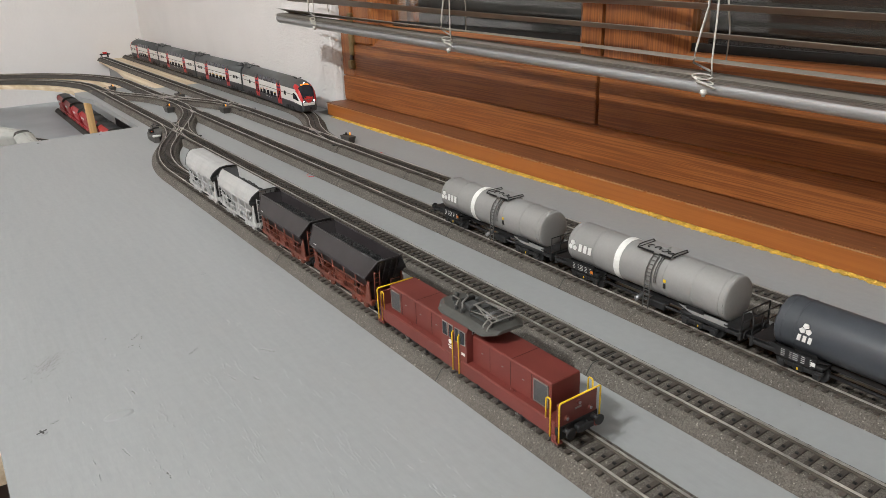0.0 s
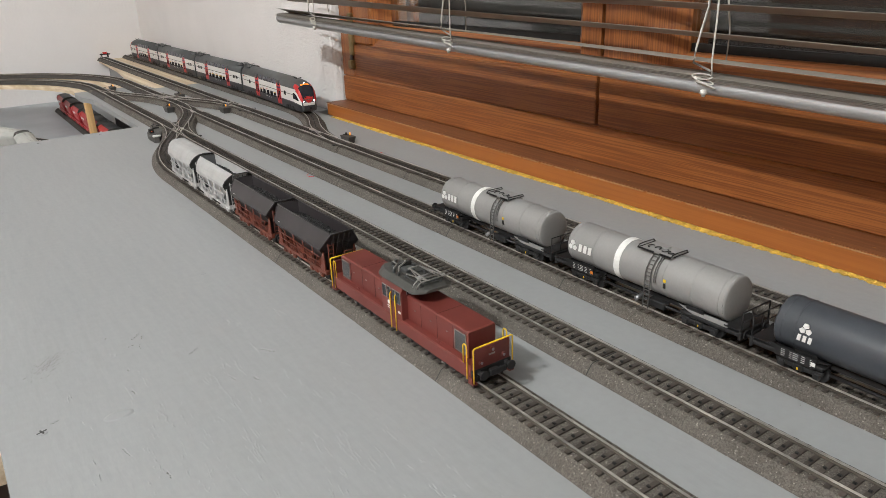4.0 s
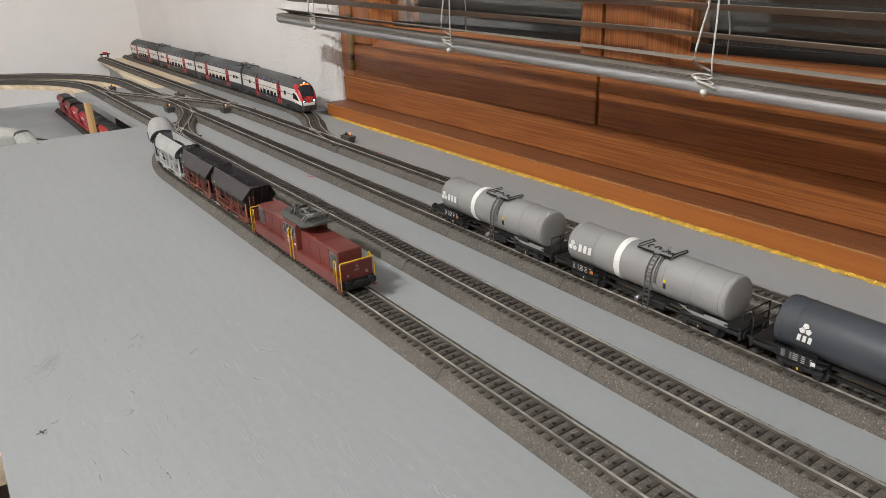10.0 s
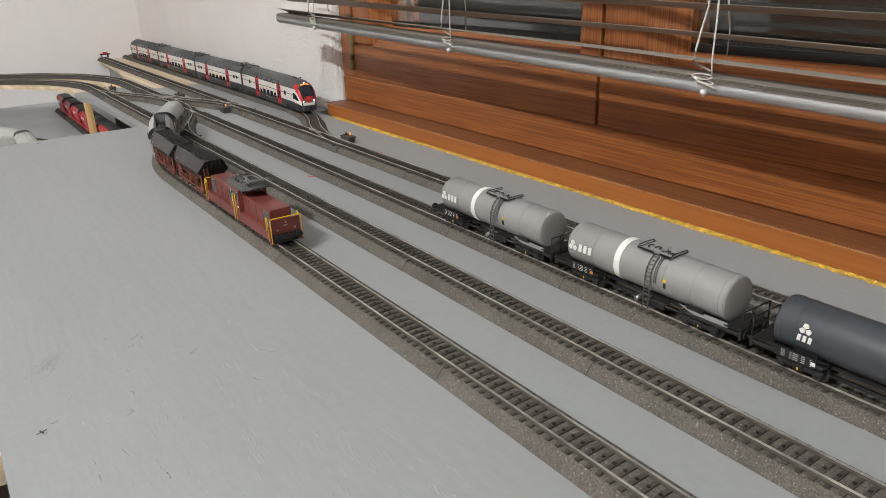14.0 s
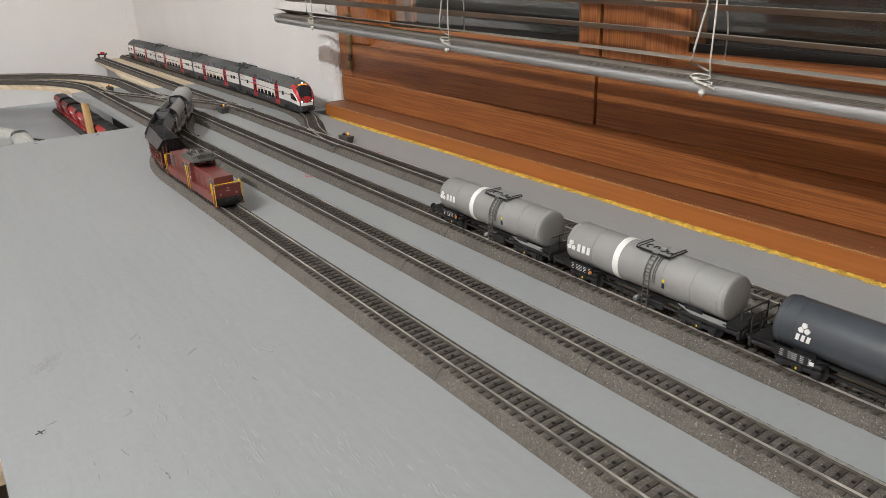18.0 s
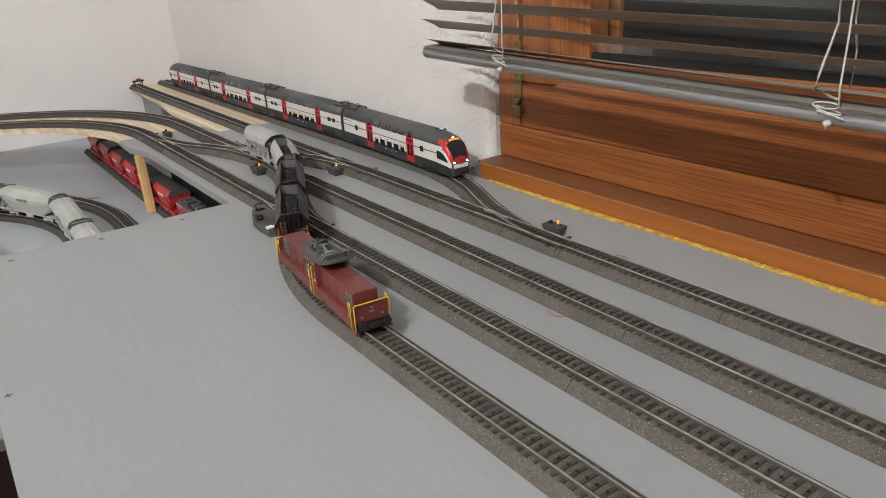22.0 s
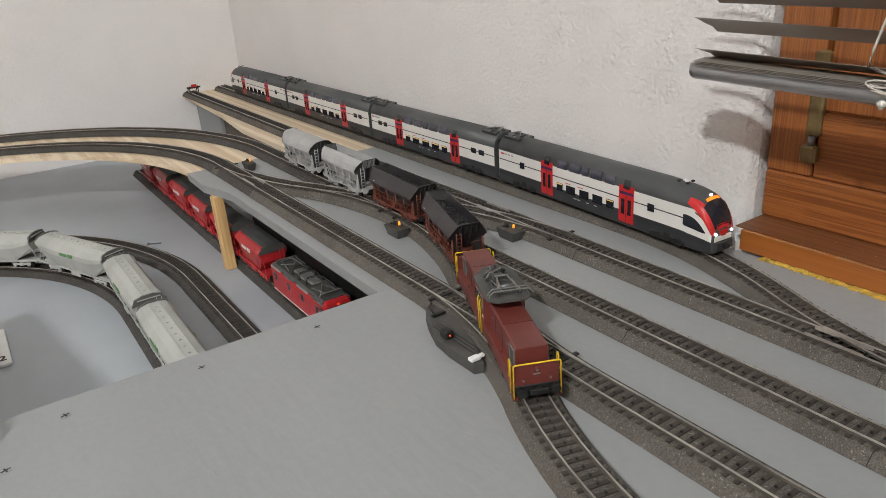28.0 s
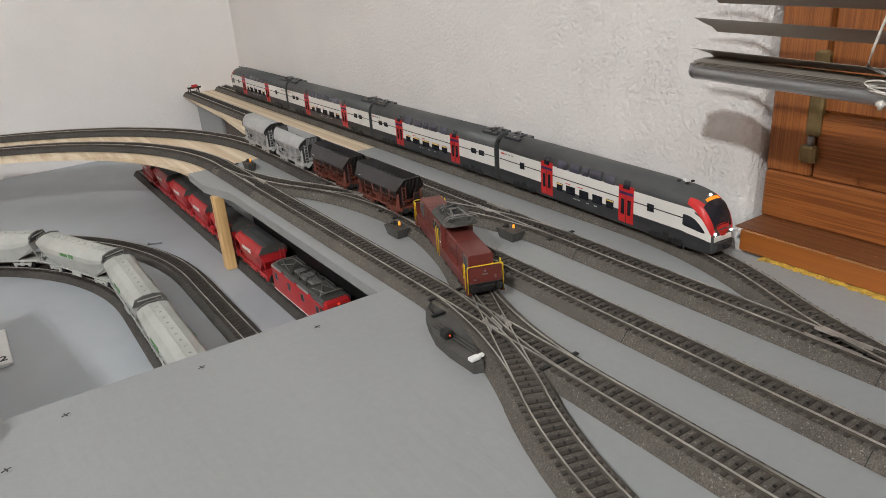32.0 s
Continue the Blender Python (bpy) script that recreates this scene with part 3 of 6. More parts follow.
solid("side_batten", Shape().box(-0.300, -0.2245, 0.137, 0.420, -0.052, -0.030, 0.001), PALE_WOOD, "pale wooden batten beside the table edge", "batten", kind="structure")
# unseen box, added only to throw the straight-edged shadow on the lower board
solid("shadow_caster_box", Shape().box(-0.40, 0.0, -0.34, 0.0, -0.1099, 0.090, 0.004, m=pose(-0.333, 1.216, 0, 0, 0, 9)), PAINT_EDGE, "plain grey box out of view, added to cast a shadow on the lower board", "box")
solid("table_leg", Shape().box(-0.21, -0.13, -0.2, -0.12, FLOOR_Z, -0.0165, 0.002), POST_WOOD, "square wooden table leg", "leg", kind="structure")

# ---- tracks ----
track("track_siding", "grey model track with three rails' studs, curving into a slip", LINE_A, near=(-0.32, 0.58))
track("track_main", "straight grey model track through the double slip", trace(XB, -0.75, 0, [(0, 1.30 + 0.75)]), near=(-0.35, 1.25))
track("track_middle", "straight grey model track with tank wagons", trace(XC, -0.75, 0, [(0, 1.27 + 0.75)]), near=(0.10, 1.20))
track("track_window", "straight grey model track beside the window", trace(XD, -0.75, 0, [(0, 2.12 + 0.75)]), near=(0.20, 1.10))
track("track_wall", "grey model track along the plaster wall", trace(XE, 2.13, pi, [(0, 2.13 - (0.567 + 2 * RUN)), (1 / ARC, ARCLEN), (-1 / ARC, ARCLEN)]))
track("track_inner_curve", "inner curved model track on pale plywood", INNER, lift=0.0002, mat=BALLAST_DARK)
track("track_outer_curve", "outer curved model track on pale plywood", OUTER, lift=0.0002, mat=BALLAST_DARK)
track("slip_lead", "short diagonal track of the double slip", trace(XB - GAP, YS1 - HALF, TURN, [(0, DIAG), (-1 / ARC, ARCLEN)]), lift=0.0002)
track("crossover", "curved crossover track between three yard tracks", trace(XD, YS2 - HALF - RUN, 0, [(-1 / ARC, ARCLEN), (0, DIAG), (1 / ARC, ARCLEN)]), lift=0.0002)
LZ = -0.11
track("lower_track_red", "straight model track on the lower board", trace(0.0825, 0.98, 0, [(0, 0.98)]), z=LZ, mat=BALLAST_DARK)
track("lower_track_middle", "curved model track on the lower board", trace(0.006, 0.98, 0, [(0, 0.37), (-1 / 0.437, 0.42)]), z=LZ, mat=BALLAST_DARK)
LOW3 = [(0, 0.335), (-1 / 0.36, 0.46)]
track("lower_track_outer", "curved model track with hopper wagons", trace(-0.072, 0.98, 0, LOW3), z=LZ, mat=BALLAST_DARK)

# ---- vehicle materials ----
LOCO_RED = material("brown_red_loco_paint", (0.155, 0.033, 0.026), 0.42, vary=0.1, size=30, fine=0.03)
WAGON_BROWN = material("dark_brown_wagon_paint", (0.026, 0.022, 0.024), 0.40, vary=0.15, size=40, fine=0.05)
WAGON_RUST = material("red_brown_chassis", (0.150, 0.034, 0.018), 0.5, vary=0.2, size=80)
WAGON_GREY = material("light_grey_wagon_paint", (0.41, 0.41, 0.405), 0.5, vary=0.1, size=40, fine=0.04)
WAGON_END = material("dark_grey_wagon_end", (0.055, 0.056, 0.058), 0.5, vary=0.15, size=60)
PANTO = material("pale_worn_metal", (0.27, 0.26, 0.245), 0.45, metal=0.3, vary=0.2, size=120)
LADDER_GREY = material("ladder_grey", (0.12, 0.118, 0.112), 0.5)
DARK_GREY = material("dark_grey_roof", (0.062, 0.065, 0.066), 0.55, vary=0.12, size=40)
CAB_ROOF = material("cab_roof_grey", (0.066, 0.066, 0.061), 0.6, vary=0.15, size=60)
GRILLE = material("grey_grille_mesh", (0.070, 0.075, 0.078), 0.5, vary=0.1, size=80, bump=0.0003, bump_size=2500)
DARK_SEAM = material("dark_red_seam", (0.055, 0.014, 0.012), 0.6)
YELLOW = material("yellow_handrail", (0.86, 0.58, 0.02), 0.4, vary=0.08, size=100)
CHASSIS = material("black_chassis", (0.014, 0.014, 0.015), 0.55, vary=0.2, size=120)
TANK_GREY = material("tank_grey_paint", (0.26, 0.258, 0.252), 0.52, vary=0.06, size=30, fine=0.03)
TANK_DARK = material("tank_dark_blue_grey", (0.052, 0.059, 0.069), 0.42, vary=0.08, size=30, fine=0.03)
WHITE = material("white_print", (0.78, 0.78, 0.76), 0.5, vary=0.04, size=60)
TRAIN_WHITE = material("train_white_paint", (0.74, 0.73, 0.69), 0.32, vary=0.03, size=30, fine=0.02)
TRAIN_RED = material("train_red_paint", (0.55, 0.018, 0.018), 0.35, vary=0.06, size=50)
TRAIN_DARK = material("train_dark_grey", (0.034, 0.036, 0.040), 0.45, vary=0.1, size=40)
TRAIN_ROOF = material("train_roof_grey", (0.070, 0.075, 0.076), 0.5, vary=0.12, size=30)
PANE = material("smoked_model_glazing", (0.02, 0.022, 0.03), 0.12, vary=0.1, size=60, spec=0.6)
LIT_PANE = material("lit_model_window", (0.75, 0.5, 0.12), 0.3, emit=0.35)
LOW_RED = material("bright_red_wagon_paint", (0.49, 0.020, 0.024), 0.38, vary=0.08, size=40)
CREAM = material("cream_white_wagon_paint", (0.45, 0.46, 0.43), 0.5, vary=0.08, size=30, fine=0.05)
GREEN = material("green_print", (0.10, 0.25, 0.09), 0.5)
COAL = material("coal", (0.010, 0.010, 0.011), 0.45, vary=0.3, size=300, bump=0.002, bump_size=500)
ORANGE_GLOW = material("orange_signal_glow", (1.0, 0.33, 0.02), 0.4, emit=1.3)
RED_GLOW = material("red_glow", (1.0, 0.10, 0.03), 0.4, emit=0.8)
WHITE_GLOW = material("white_headlight_glow", (0.85, 0.93, 1.0), 0.4, emit=12.0)
DISPLAY = material("orange_display", (1.0, 0.30, 0.02), 0.4, emit=0.7)
SIGN_ORANGE = material("orange_plate", (0.75, 0.22, 0.02), 0.5)

# ---- vehicle pieces; y runs along the vehicle, z counts from the rail head ----


def wheelset(parent, y, r=0.0055, mat=None):
    s = Shape()
    for x in (-0.0077, 0.0077):
        s.loft([[(x + d, y + k * r * cos(t), r * 0.98 + k * r * sin(t)) for t in [i * pi / 6 for i in range(12)]] for d, k in ((-0.0012, 0.96), (0.0012, 0.96))], smooth=False)
    s.tube([(-0.0085, y, r), (0.0085, y, r)], 0.0009, 6)
    return part("wheelset", s, mat or CHASSIS, parent)


def bogie(parent, y, mat, half=0.0105, width=0.0125):
    s = Shape()
    for x in (-width, width):
        s.box(x - 0.0008, x + 0.0008, y - half - 0.003, y + half + 0.003, 0.0050, 0.0078, 0.0004)
        for d in (-half, half):
            s.box(x - 0.0014, x + 0.0014, y + d - 0.0022, y + d + 0.0022, 0.0030, 0.0072, 0.0006)
            s.box(x - 0.0011, x + 0.0011, y + d - 0.0034, y + d + 0.0034, 0.0068, 0.0085, 0.0004)
        s.box(x - 0.0016, x + 0.0016, y - 0.0032, y + 0.0032, 0.0042, 0.0086, 0.0006)
    s.box(-width, width, y - 0.003, y + 0.003, 0.0060, 0.0095)
    b = part("bogie", s, mat, parent)
    for d in (-half, half):
        wheelset(b, y + d)
    return b


def buffers(parent, y, sign, mat, z=0.0118):
    for x in (-0.0100, 0.0100):
        s = Shape().tube([(x, y, z), (x, y + sign * 0.0048, z)], 0.0014, 8)
        s.tube([(x, y + sign * 0.0046, z), (x, y + sign * 0.0056, z)], 0.0030, 10)
        part("buffer", s, mat, parent)
    part("coupling", Shape().box(-0.003, 0.003, y, y + sign * 0.0055, 0.0062, 0.0088, 0.0005).box(-0.0055, 0.0055, y + sign * 0.0045, y + sign * 0.0060, 0.0070, 0.0105, 0.0004), CHASSIS, parent)


def ladder(name, parent, mat, a, b, width, along, rungs, r=0.00042):
    """Two stiles from a to b, width apart along the vector along."""
    a, b, w = Vector(a), Vector(b), Vector(along).normalized() * width / 2
    s = Shape()
    for k in (-1, 1):
        s.tube([a + k * w, b + k * w], r * 1.2, 5)
    for i in range(rungs):
        p = a.lerp(b, (i + 0.5) / rungs)
        s.tube([p - w, p + w], r, 5)
    return part(name, s, mat, parent)


def bars(parent, mat, rows, x, side=-1):
    """Thin printed bars on a side wall: y0, y1, z0, z1."""
    for y0, y1, z0, z1 in rows:
        part("marking", Shape().box(x, x + side * 0.00025, y0, y1, z0, z1), mat, parent)


# ---- the shunting locomotive ----


def shunter():
    o = thing("shunting_locomotive", "brown-red model shunting locomotive with yellow handrails and grey cab roof", "locomotive")
    h, hw, wz = 0.0865, 0.0143, 0.0133
    part("side_sill", Shape().box(-hw, hw, -h + 0.0020, h - 0.0020, 0.0036, 0.0128, 0.0005), LOCO_RED, o)
    part("walkway", Shape().box(-hw + 0.0002, hw - 0.0002, -h + 0.0020, h - 0.0020, 0.0129, wz), LOCO_RED, o)
    for k in (-1, 1):
        a, b = (0.0125, 0.0772) if k > 0 else (-0.0772, -0.0125)
        hood = Shape().loft([[(-u, y, wz), (-u, y, 0.0296 - d), (-u + 0.0007, y, 0.0303 - d), (u - 0.0007, y, 0.0303 - d), (u, y, 0.0296 - d), (u, y, wz)]
                             for y, u, d in ((a, 0.0098, 0.0004), (a + 0.0005, 0.0102, 0), (b - 0.0005, 0.0102, 0), (b, 0.0098, 0.0004))])
        hd = part("hood", hood, LOCO_RED, o, "long brown-red engine hood")
        e = b if k > 0 else a
        for x in (-1, 1):
            part("grille", Shape().box(x * 0.0102, x * 0.0105, e - k * 0.0022, e - k * 0.0125, 0.0152, 0.0275), GRILLE, hd, "grey ventilation grille")
            fr = Shape()
            y0, y1 = sorted((e - k * 0.0018, e - k * 0.0129))
            for q in ((y0, y0 + 0.0005, 0.0148, 0.0279), (y1 - 0.0005, y1, 0.0148, 0.0279), (y0, y1, 0.0148, 0.0153), (y0, y1, 0.0274, 0.0279)):
                fr.box(x * 0.0102, x * 0.0108, *q)
            part("grille_frame", fr, PANTO, hd)
            for yy in (0.0285, 0.0460, 0.0625):
                part("panel_seam", Shape().box(x * 0.0102, x * 0.01035, k * yy, k * yy + 0.0003, 0.0140, 0.0288), DARK_SEAM, hd)
            for yy in (0.0225, 0.0400, 0.0570):
                part("latch", Shape().box(x * 0.0102, x * 0.0107, k * yy, k * yy + 0.0014, 0.0225, 0.0229), PANTO, hd)
            part("lifting_eye", Shape().tube([(x * 0.0122, k * 0.0480, wz), (x * 0.0122, k * 0.0480, wz + 0.0010), (x * 0.0122, k * 0.0500, wz + 0.0012), (x * 0.0122, k * 0.0510, wz)], 0.0004, 5), LOCO_RED, o)
        part("hood_seam", Shape().box(-0.0100, 0.0100, k * 0.0460, k * 0.0463, 0.0302, 0.03045), DARK_SEAM, hd)
        # end plate over the buffer beam
        part("end_plate", Shape().box(-0.0136, 0.0136, k * (h - 0.0022), k * (h - 0.0006), 0.0100, 0.0236, 0.0004), LOCO_RED, o, "brown-red end plate")
        for x, z in ((-0.0082, 0.0142), (0.0082, 0.0142), (0, 0.0205)):
            lamp = part("headlamp", Shape().tube([(x, k * (h - 0.0010), z), (x, k * (h + 0.0006), z)], 0.0014, 10), LOCO_RED, o)
            part("lens", Shape().tube([(x, k * (h + 0.0004), z), (x, k * (h + 0.0009), z)], 0.0009, 8), STEEL, lamp)
        part("number_plate", Shape().box(-0.0022, 0.0022, k * (h - 0.0006), k * (h - 0.0003), 0.0168, 0.0178), PANTO, o)
        part("buffer_beam", Shape().box(-hw, hw, k * (h - 0.0022), k * (h - 0.0002), 0.0058, 0.0104, 0.0004), CHASSIS, o)
        buffers(o, k * (h - 0.0002), k, CHASSIS, 0.0086)
        part("plough", Shape().box(-0.0130, 0.0130, k * (h - 0.004), k * (h - 0.0015), 0.0012, 0.0060, 0.0004), CHASSIS, o)
        part("brake_hose", Shape().tube([(0.0055, k * h, 0.0075), (0.0056, k * (h + 0.0022), 0.0060), (0.0060, k * (h + 0.0020), 0.0030)], 0.0005, 5), CHASSIS, o)
        # yellow rails
        y = k * (h + 0.0008)
        part("handrail", Shape().tube([(-hw, y, 0.0028), (-hw, y, 0.0244), (-hw + 0.0004, y, 0.0251), (-hw + 0.0012, y, 0.0254), (hw - 0.0012, y, 0.0254), (hw - 0.0004, y, 0.0251), (hw, y, 0.0244), (hw, y, 0.0028)], 0.00048, 6), YELLOW, o, "yellow end handrail")
        for x in (-0.0148, 0.0148):
            yb = k * (h - 0.0050)
            part("handrail", Shape().tube([(x, yb, 0.0038), (x, yb, 0.0246), (x, yb - k * 0.0007, 0.0256), (x, yb - k * 0.0024, 0.0256), (x, yb - k * 0.0032, 0.0246), (x, yb - k * 0.0032, wz)], 0.00045, 6), YELLOW, o, "yellow step handrail")
            part("step", Shape().box(x - math.copysign(0.003, x), x + math.copysign(0.0004, x), yb - 0.0012, k * (h + 0.0012), 0.0018, 0.0028), LOCO_RED, o)
            part("step_plate", Shape().box(x - math.copysign(0.0006, x), x, yb - 0.0010, yb + k * 0.0044, 0.0028, 0.0060), LOCO_RED, o)
    cab = part("cab", Shape().loft([[(-hw, y, wz), (-hw, y, 0.0325), (-0.0118, y, 0.0384), (0.0118, y, 0.0384), (hw, y, 0.0325), (hw, y, wz)] for y in (-0.0122, 0.0122)]), LOCO_RED, o, "brown-red central cab")
    for x in (-1, 1):
        for yy, w in ((-0.0110, 0.0048), (-0.0050, 0.0034), (0.0008, 0.0034), (0.0060, 0.0046)):
            fr = part("cab_window_frame", Shape().box(x * hw, x * (hw + 0.0004), yy - 0.0004, yy + w + 0.0004, 0.0236, 0.0328, 0.0002), PANTO, cab, "pale metal window frame")
            part("cab_pane", Shape().box(x * (hw + 0.0004), x * (hw + 0.0006), yy + 0.0004, yy + w - 0.0004, 0.0243, 0.0321), PANE, fr)
        part("emblem", Shape().tube([(x * hw, 0.0035, 0.0212), (x * (hw + 0.0003), 0.0035, 0.0212)], 0.0015, 10), WHITE, cab, "small white round emblem")
        bars(cab, WHITE, [(0.0015, 0.0055, 0.0182, 0.0187), (0.0022, 0.0050, 0.0168, 0.0172), (-0.0105, -0.0075, 0.0172, 0.0188)], x * hw, x)
        for yy in (-0.0058, 0.0002):
            part("handrail", Shape().tube([(x * (hw + 0.0011), yy, 0.0040), (x * (hw + 0.0011), yy, 0.0285), (x * hw, yy, 0.0297)], 0.00048, 6), YELLOW, o, "yellow door handrail")
    for k in (-1, 1):
        for x in (-0.0070, 0.0070):
            fr = part("front_window_frame", Shape().box(x - 0.0034, x + 0.0034, k * 0.0122, k * 0.0125, 0.0308, 0.0365, 0.0001), STEEL, cab)
            part("front_pane", Shape().box(x - 0.0029, x + 0.0029, k * 0.0125, k * 0.0127, 0.0313, 0.0360), PANE, fr)
    roof = Shape().loft([[(-0.0160 * k, y, 0.0372 + d), (-0.0157 * k, y, 0.0380 + d), (-0.0110 * k, y, 0.0402), (0.0110 * k, y, 0.0402), (0.0157 * k, y, 0.0380 + d), (0.0160 * k, y, 0.0372 + d)]
                         for y, k, d in ((-0.0335, 0.58, 0.0012), (-0.0270, 0.90, 0), (-0.0255, 0.94, 0), (0.0105, 0.96, 0), (0.0155, 0.88, 0.0004), (0.0215, 0.50, 0.0012))])
    rf = part("cab_roof", roof, CAB_ROOF, o, "dark grey overhanging cab roof")
    top = 0.0402
    for x, yy in ((-0.006, 0.0090), (0.004, 0.0105), (-0.003, 0.0150), (0.006, 0.0040), (-0.009, -0.002), (-0.009, 0.004), (0.0015, 0.0175)):
        ins = part("insulator", Shape().tube([(x, yy, top - 0.0004), (x, yy, top + 0.0026)], 0.0007, 8), DARK_GREY, rf)
        for i in range(3):
            part("insulator_shed", Shape().tube([(x, yy, top + 0.0004 + 0.0008 * i), (x, yy, top + 0.0008 + 0.0008 * i)], 0.0012, 8, False), DARK_GREY, ins)
    part("pantograph", Shape().box(-0.0085, 0.0085, -0.0265, -0.0255, top + 0.0016, top + 0.0023).box(-0.0085, 0.0085, -0.0085, -0.0075, top + 0.0016, top + 0.0023).box(-0.0088, -0.0079, -0.0265, -0.0075, top + 0.0016, top + 0.0023).box(0.0079, 0.0088, -0.0265, -0.0075, top + 0.0016, top + 0.0023), DARK_GREY, rf, "folded grey pantograph")
    for x in (-0.007, 0.007):
        for yy in (-0.026, -0.008):
            part("insulator", Shape().tube([(x, yy, top - 0.0006), (x, yy, top + 0.0018)], 0.0012, 8), DARK_GREY, rf)
        part("arm", Shape().tube([(x, -0.008, top + 0.0027), (x * 0.7, -0.029, top + 0.0045)], 0.00044, 5), PANTO, rf)
        part("arm", Shape().tube([(x, -0.026, top + 0.0027), (x * 0.5, -0.007, top + 0.0053)], 0.00044, 5), PANTO, rf)
        part("arm", Shape().tube([(x * 0.5, -0.007, top + 0.0053), (x * 0.9, -0.031, top + 0.0057)], 0.0006, 5), PANTO, rf)
    part("cross_tube", Shape().tube([(-0.0048, -0.0072, top + 0.0054), (0.0048, -0.0072, top + 0.0054)], 0.0006, 6), PANTO, rf)
    part("spring_drum", Shape().tube([(-0.0052, -0.0180, top + 0.0026), (0.0052, -0.0180, top + 0.0026)], 0.0011, 8), STEEL, rf)
    for yy in (-0.0315, -0.0275):
        part("contact_bow", Shape().tube([(-0.0146, yy, top + 0.0018), (-0.0138, yy, top + 0.0038), (-0.0112, yy, top + 0.0059), (0.0112, yy, top + 0.0059), (0.0138, yy, top + 0.0038), (0.0148, yy, top + 0.0018)], 0.00044, 5), PANTO, rf, "bright contact bow")
    part("roof_box", Shape().box(-0.0045, 0.0030, -0.0040, 0.0035, top - 0.0004, top + 0.0030, 0.0006), DARK_GREY, rf)
    part("roof_conduit", Shape().tube([(-0.009, -0.002, top + 0.0030), (-0.006, 0.002, top + 0.0042), (0.002, 0.007, top + 0.0036), (0.004, 0.0105, top + 0.0030)], 0.0006, 5), PANTO, rf, "pale roof conduit")
    part("roof_conduit", Shape().tube([(-0.009, 0.004, top + 0.0030), (-0.004, 0.008, top + 0.0036), (-0.003, 0.0150, top + 0.0030)], 0.0005, 5), PANTO, rf, "pale roof conduit")
    part("switch_drum", Shape().tube([(-0.002, 0.0070, top + 0.0018), (0.006, 0.0070, top + 0.0018)], 0.0018, 10), CHASSIS, rf)
    for y in (-0.0640, -0.0450, -0.0260, 0.0260, 0.0450, 0.0640):
        wheelset(o, y, 0.0058)
        for x in (-0.0122, 0.0122):
            part("axle_box", Shape().box(x - 0.0014, x + 0.0014, y - 0.0028, y + 0.0028, 0.0012, 0.0060, 0.0006), CHASSIS, o)
            part("spring", Shape().tube([(x + math.copysign(0.0012, x), y + 0.0046, 0.0016), (x + math.copysign(0.0012, x), y + 0.0046, 0.0044)], 0.0012, 7), CHASSIS, o)
    for k in (-1, 1):
        part("bogie_frame", Shape().box(-0.0134, -0.0112, k * 0.020, k * 0.071, 0.0022, 0.0048, 0.0004).box(0.0112, 0.0134, k * 0.020, k * 0.071, 0.0022, 0.0048, 0.0004), CHASSIS, o)
        part("sand_pipe", Shape().tube([(-0.0128, k * 0.0560, 0.0040), (-0.0132, k * 0.0545, 0.0016), (-0.0118, k * 0.0520, 0.0006)], 0.0006, 5), PANTO, o, "pale bent pipe")
    return o


# ---- hopper wagons ----


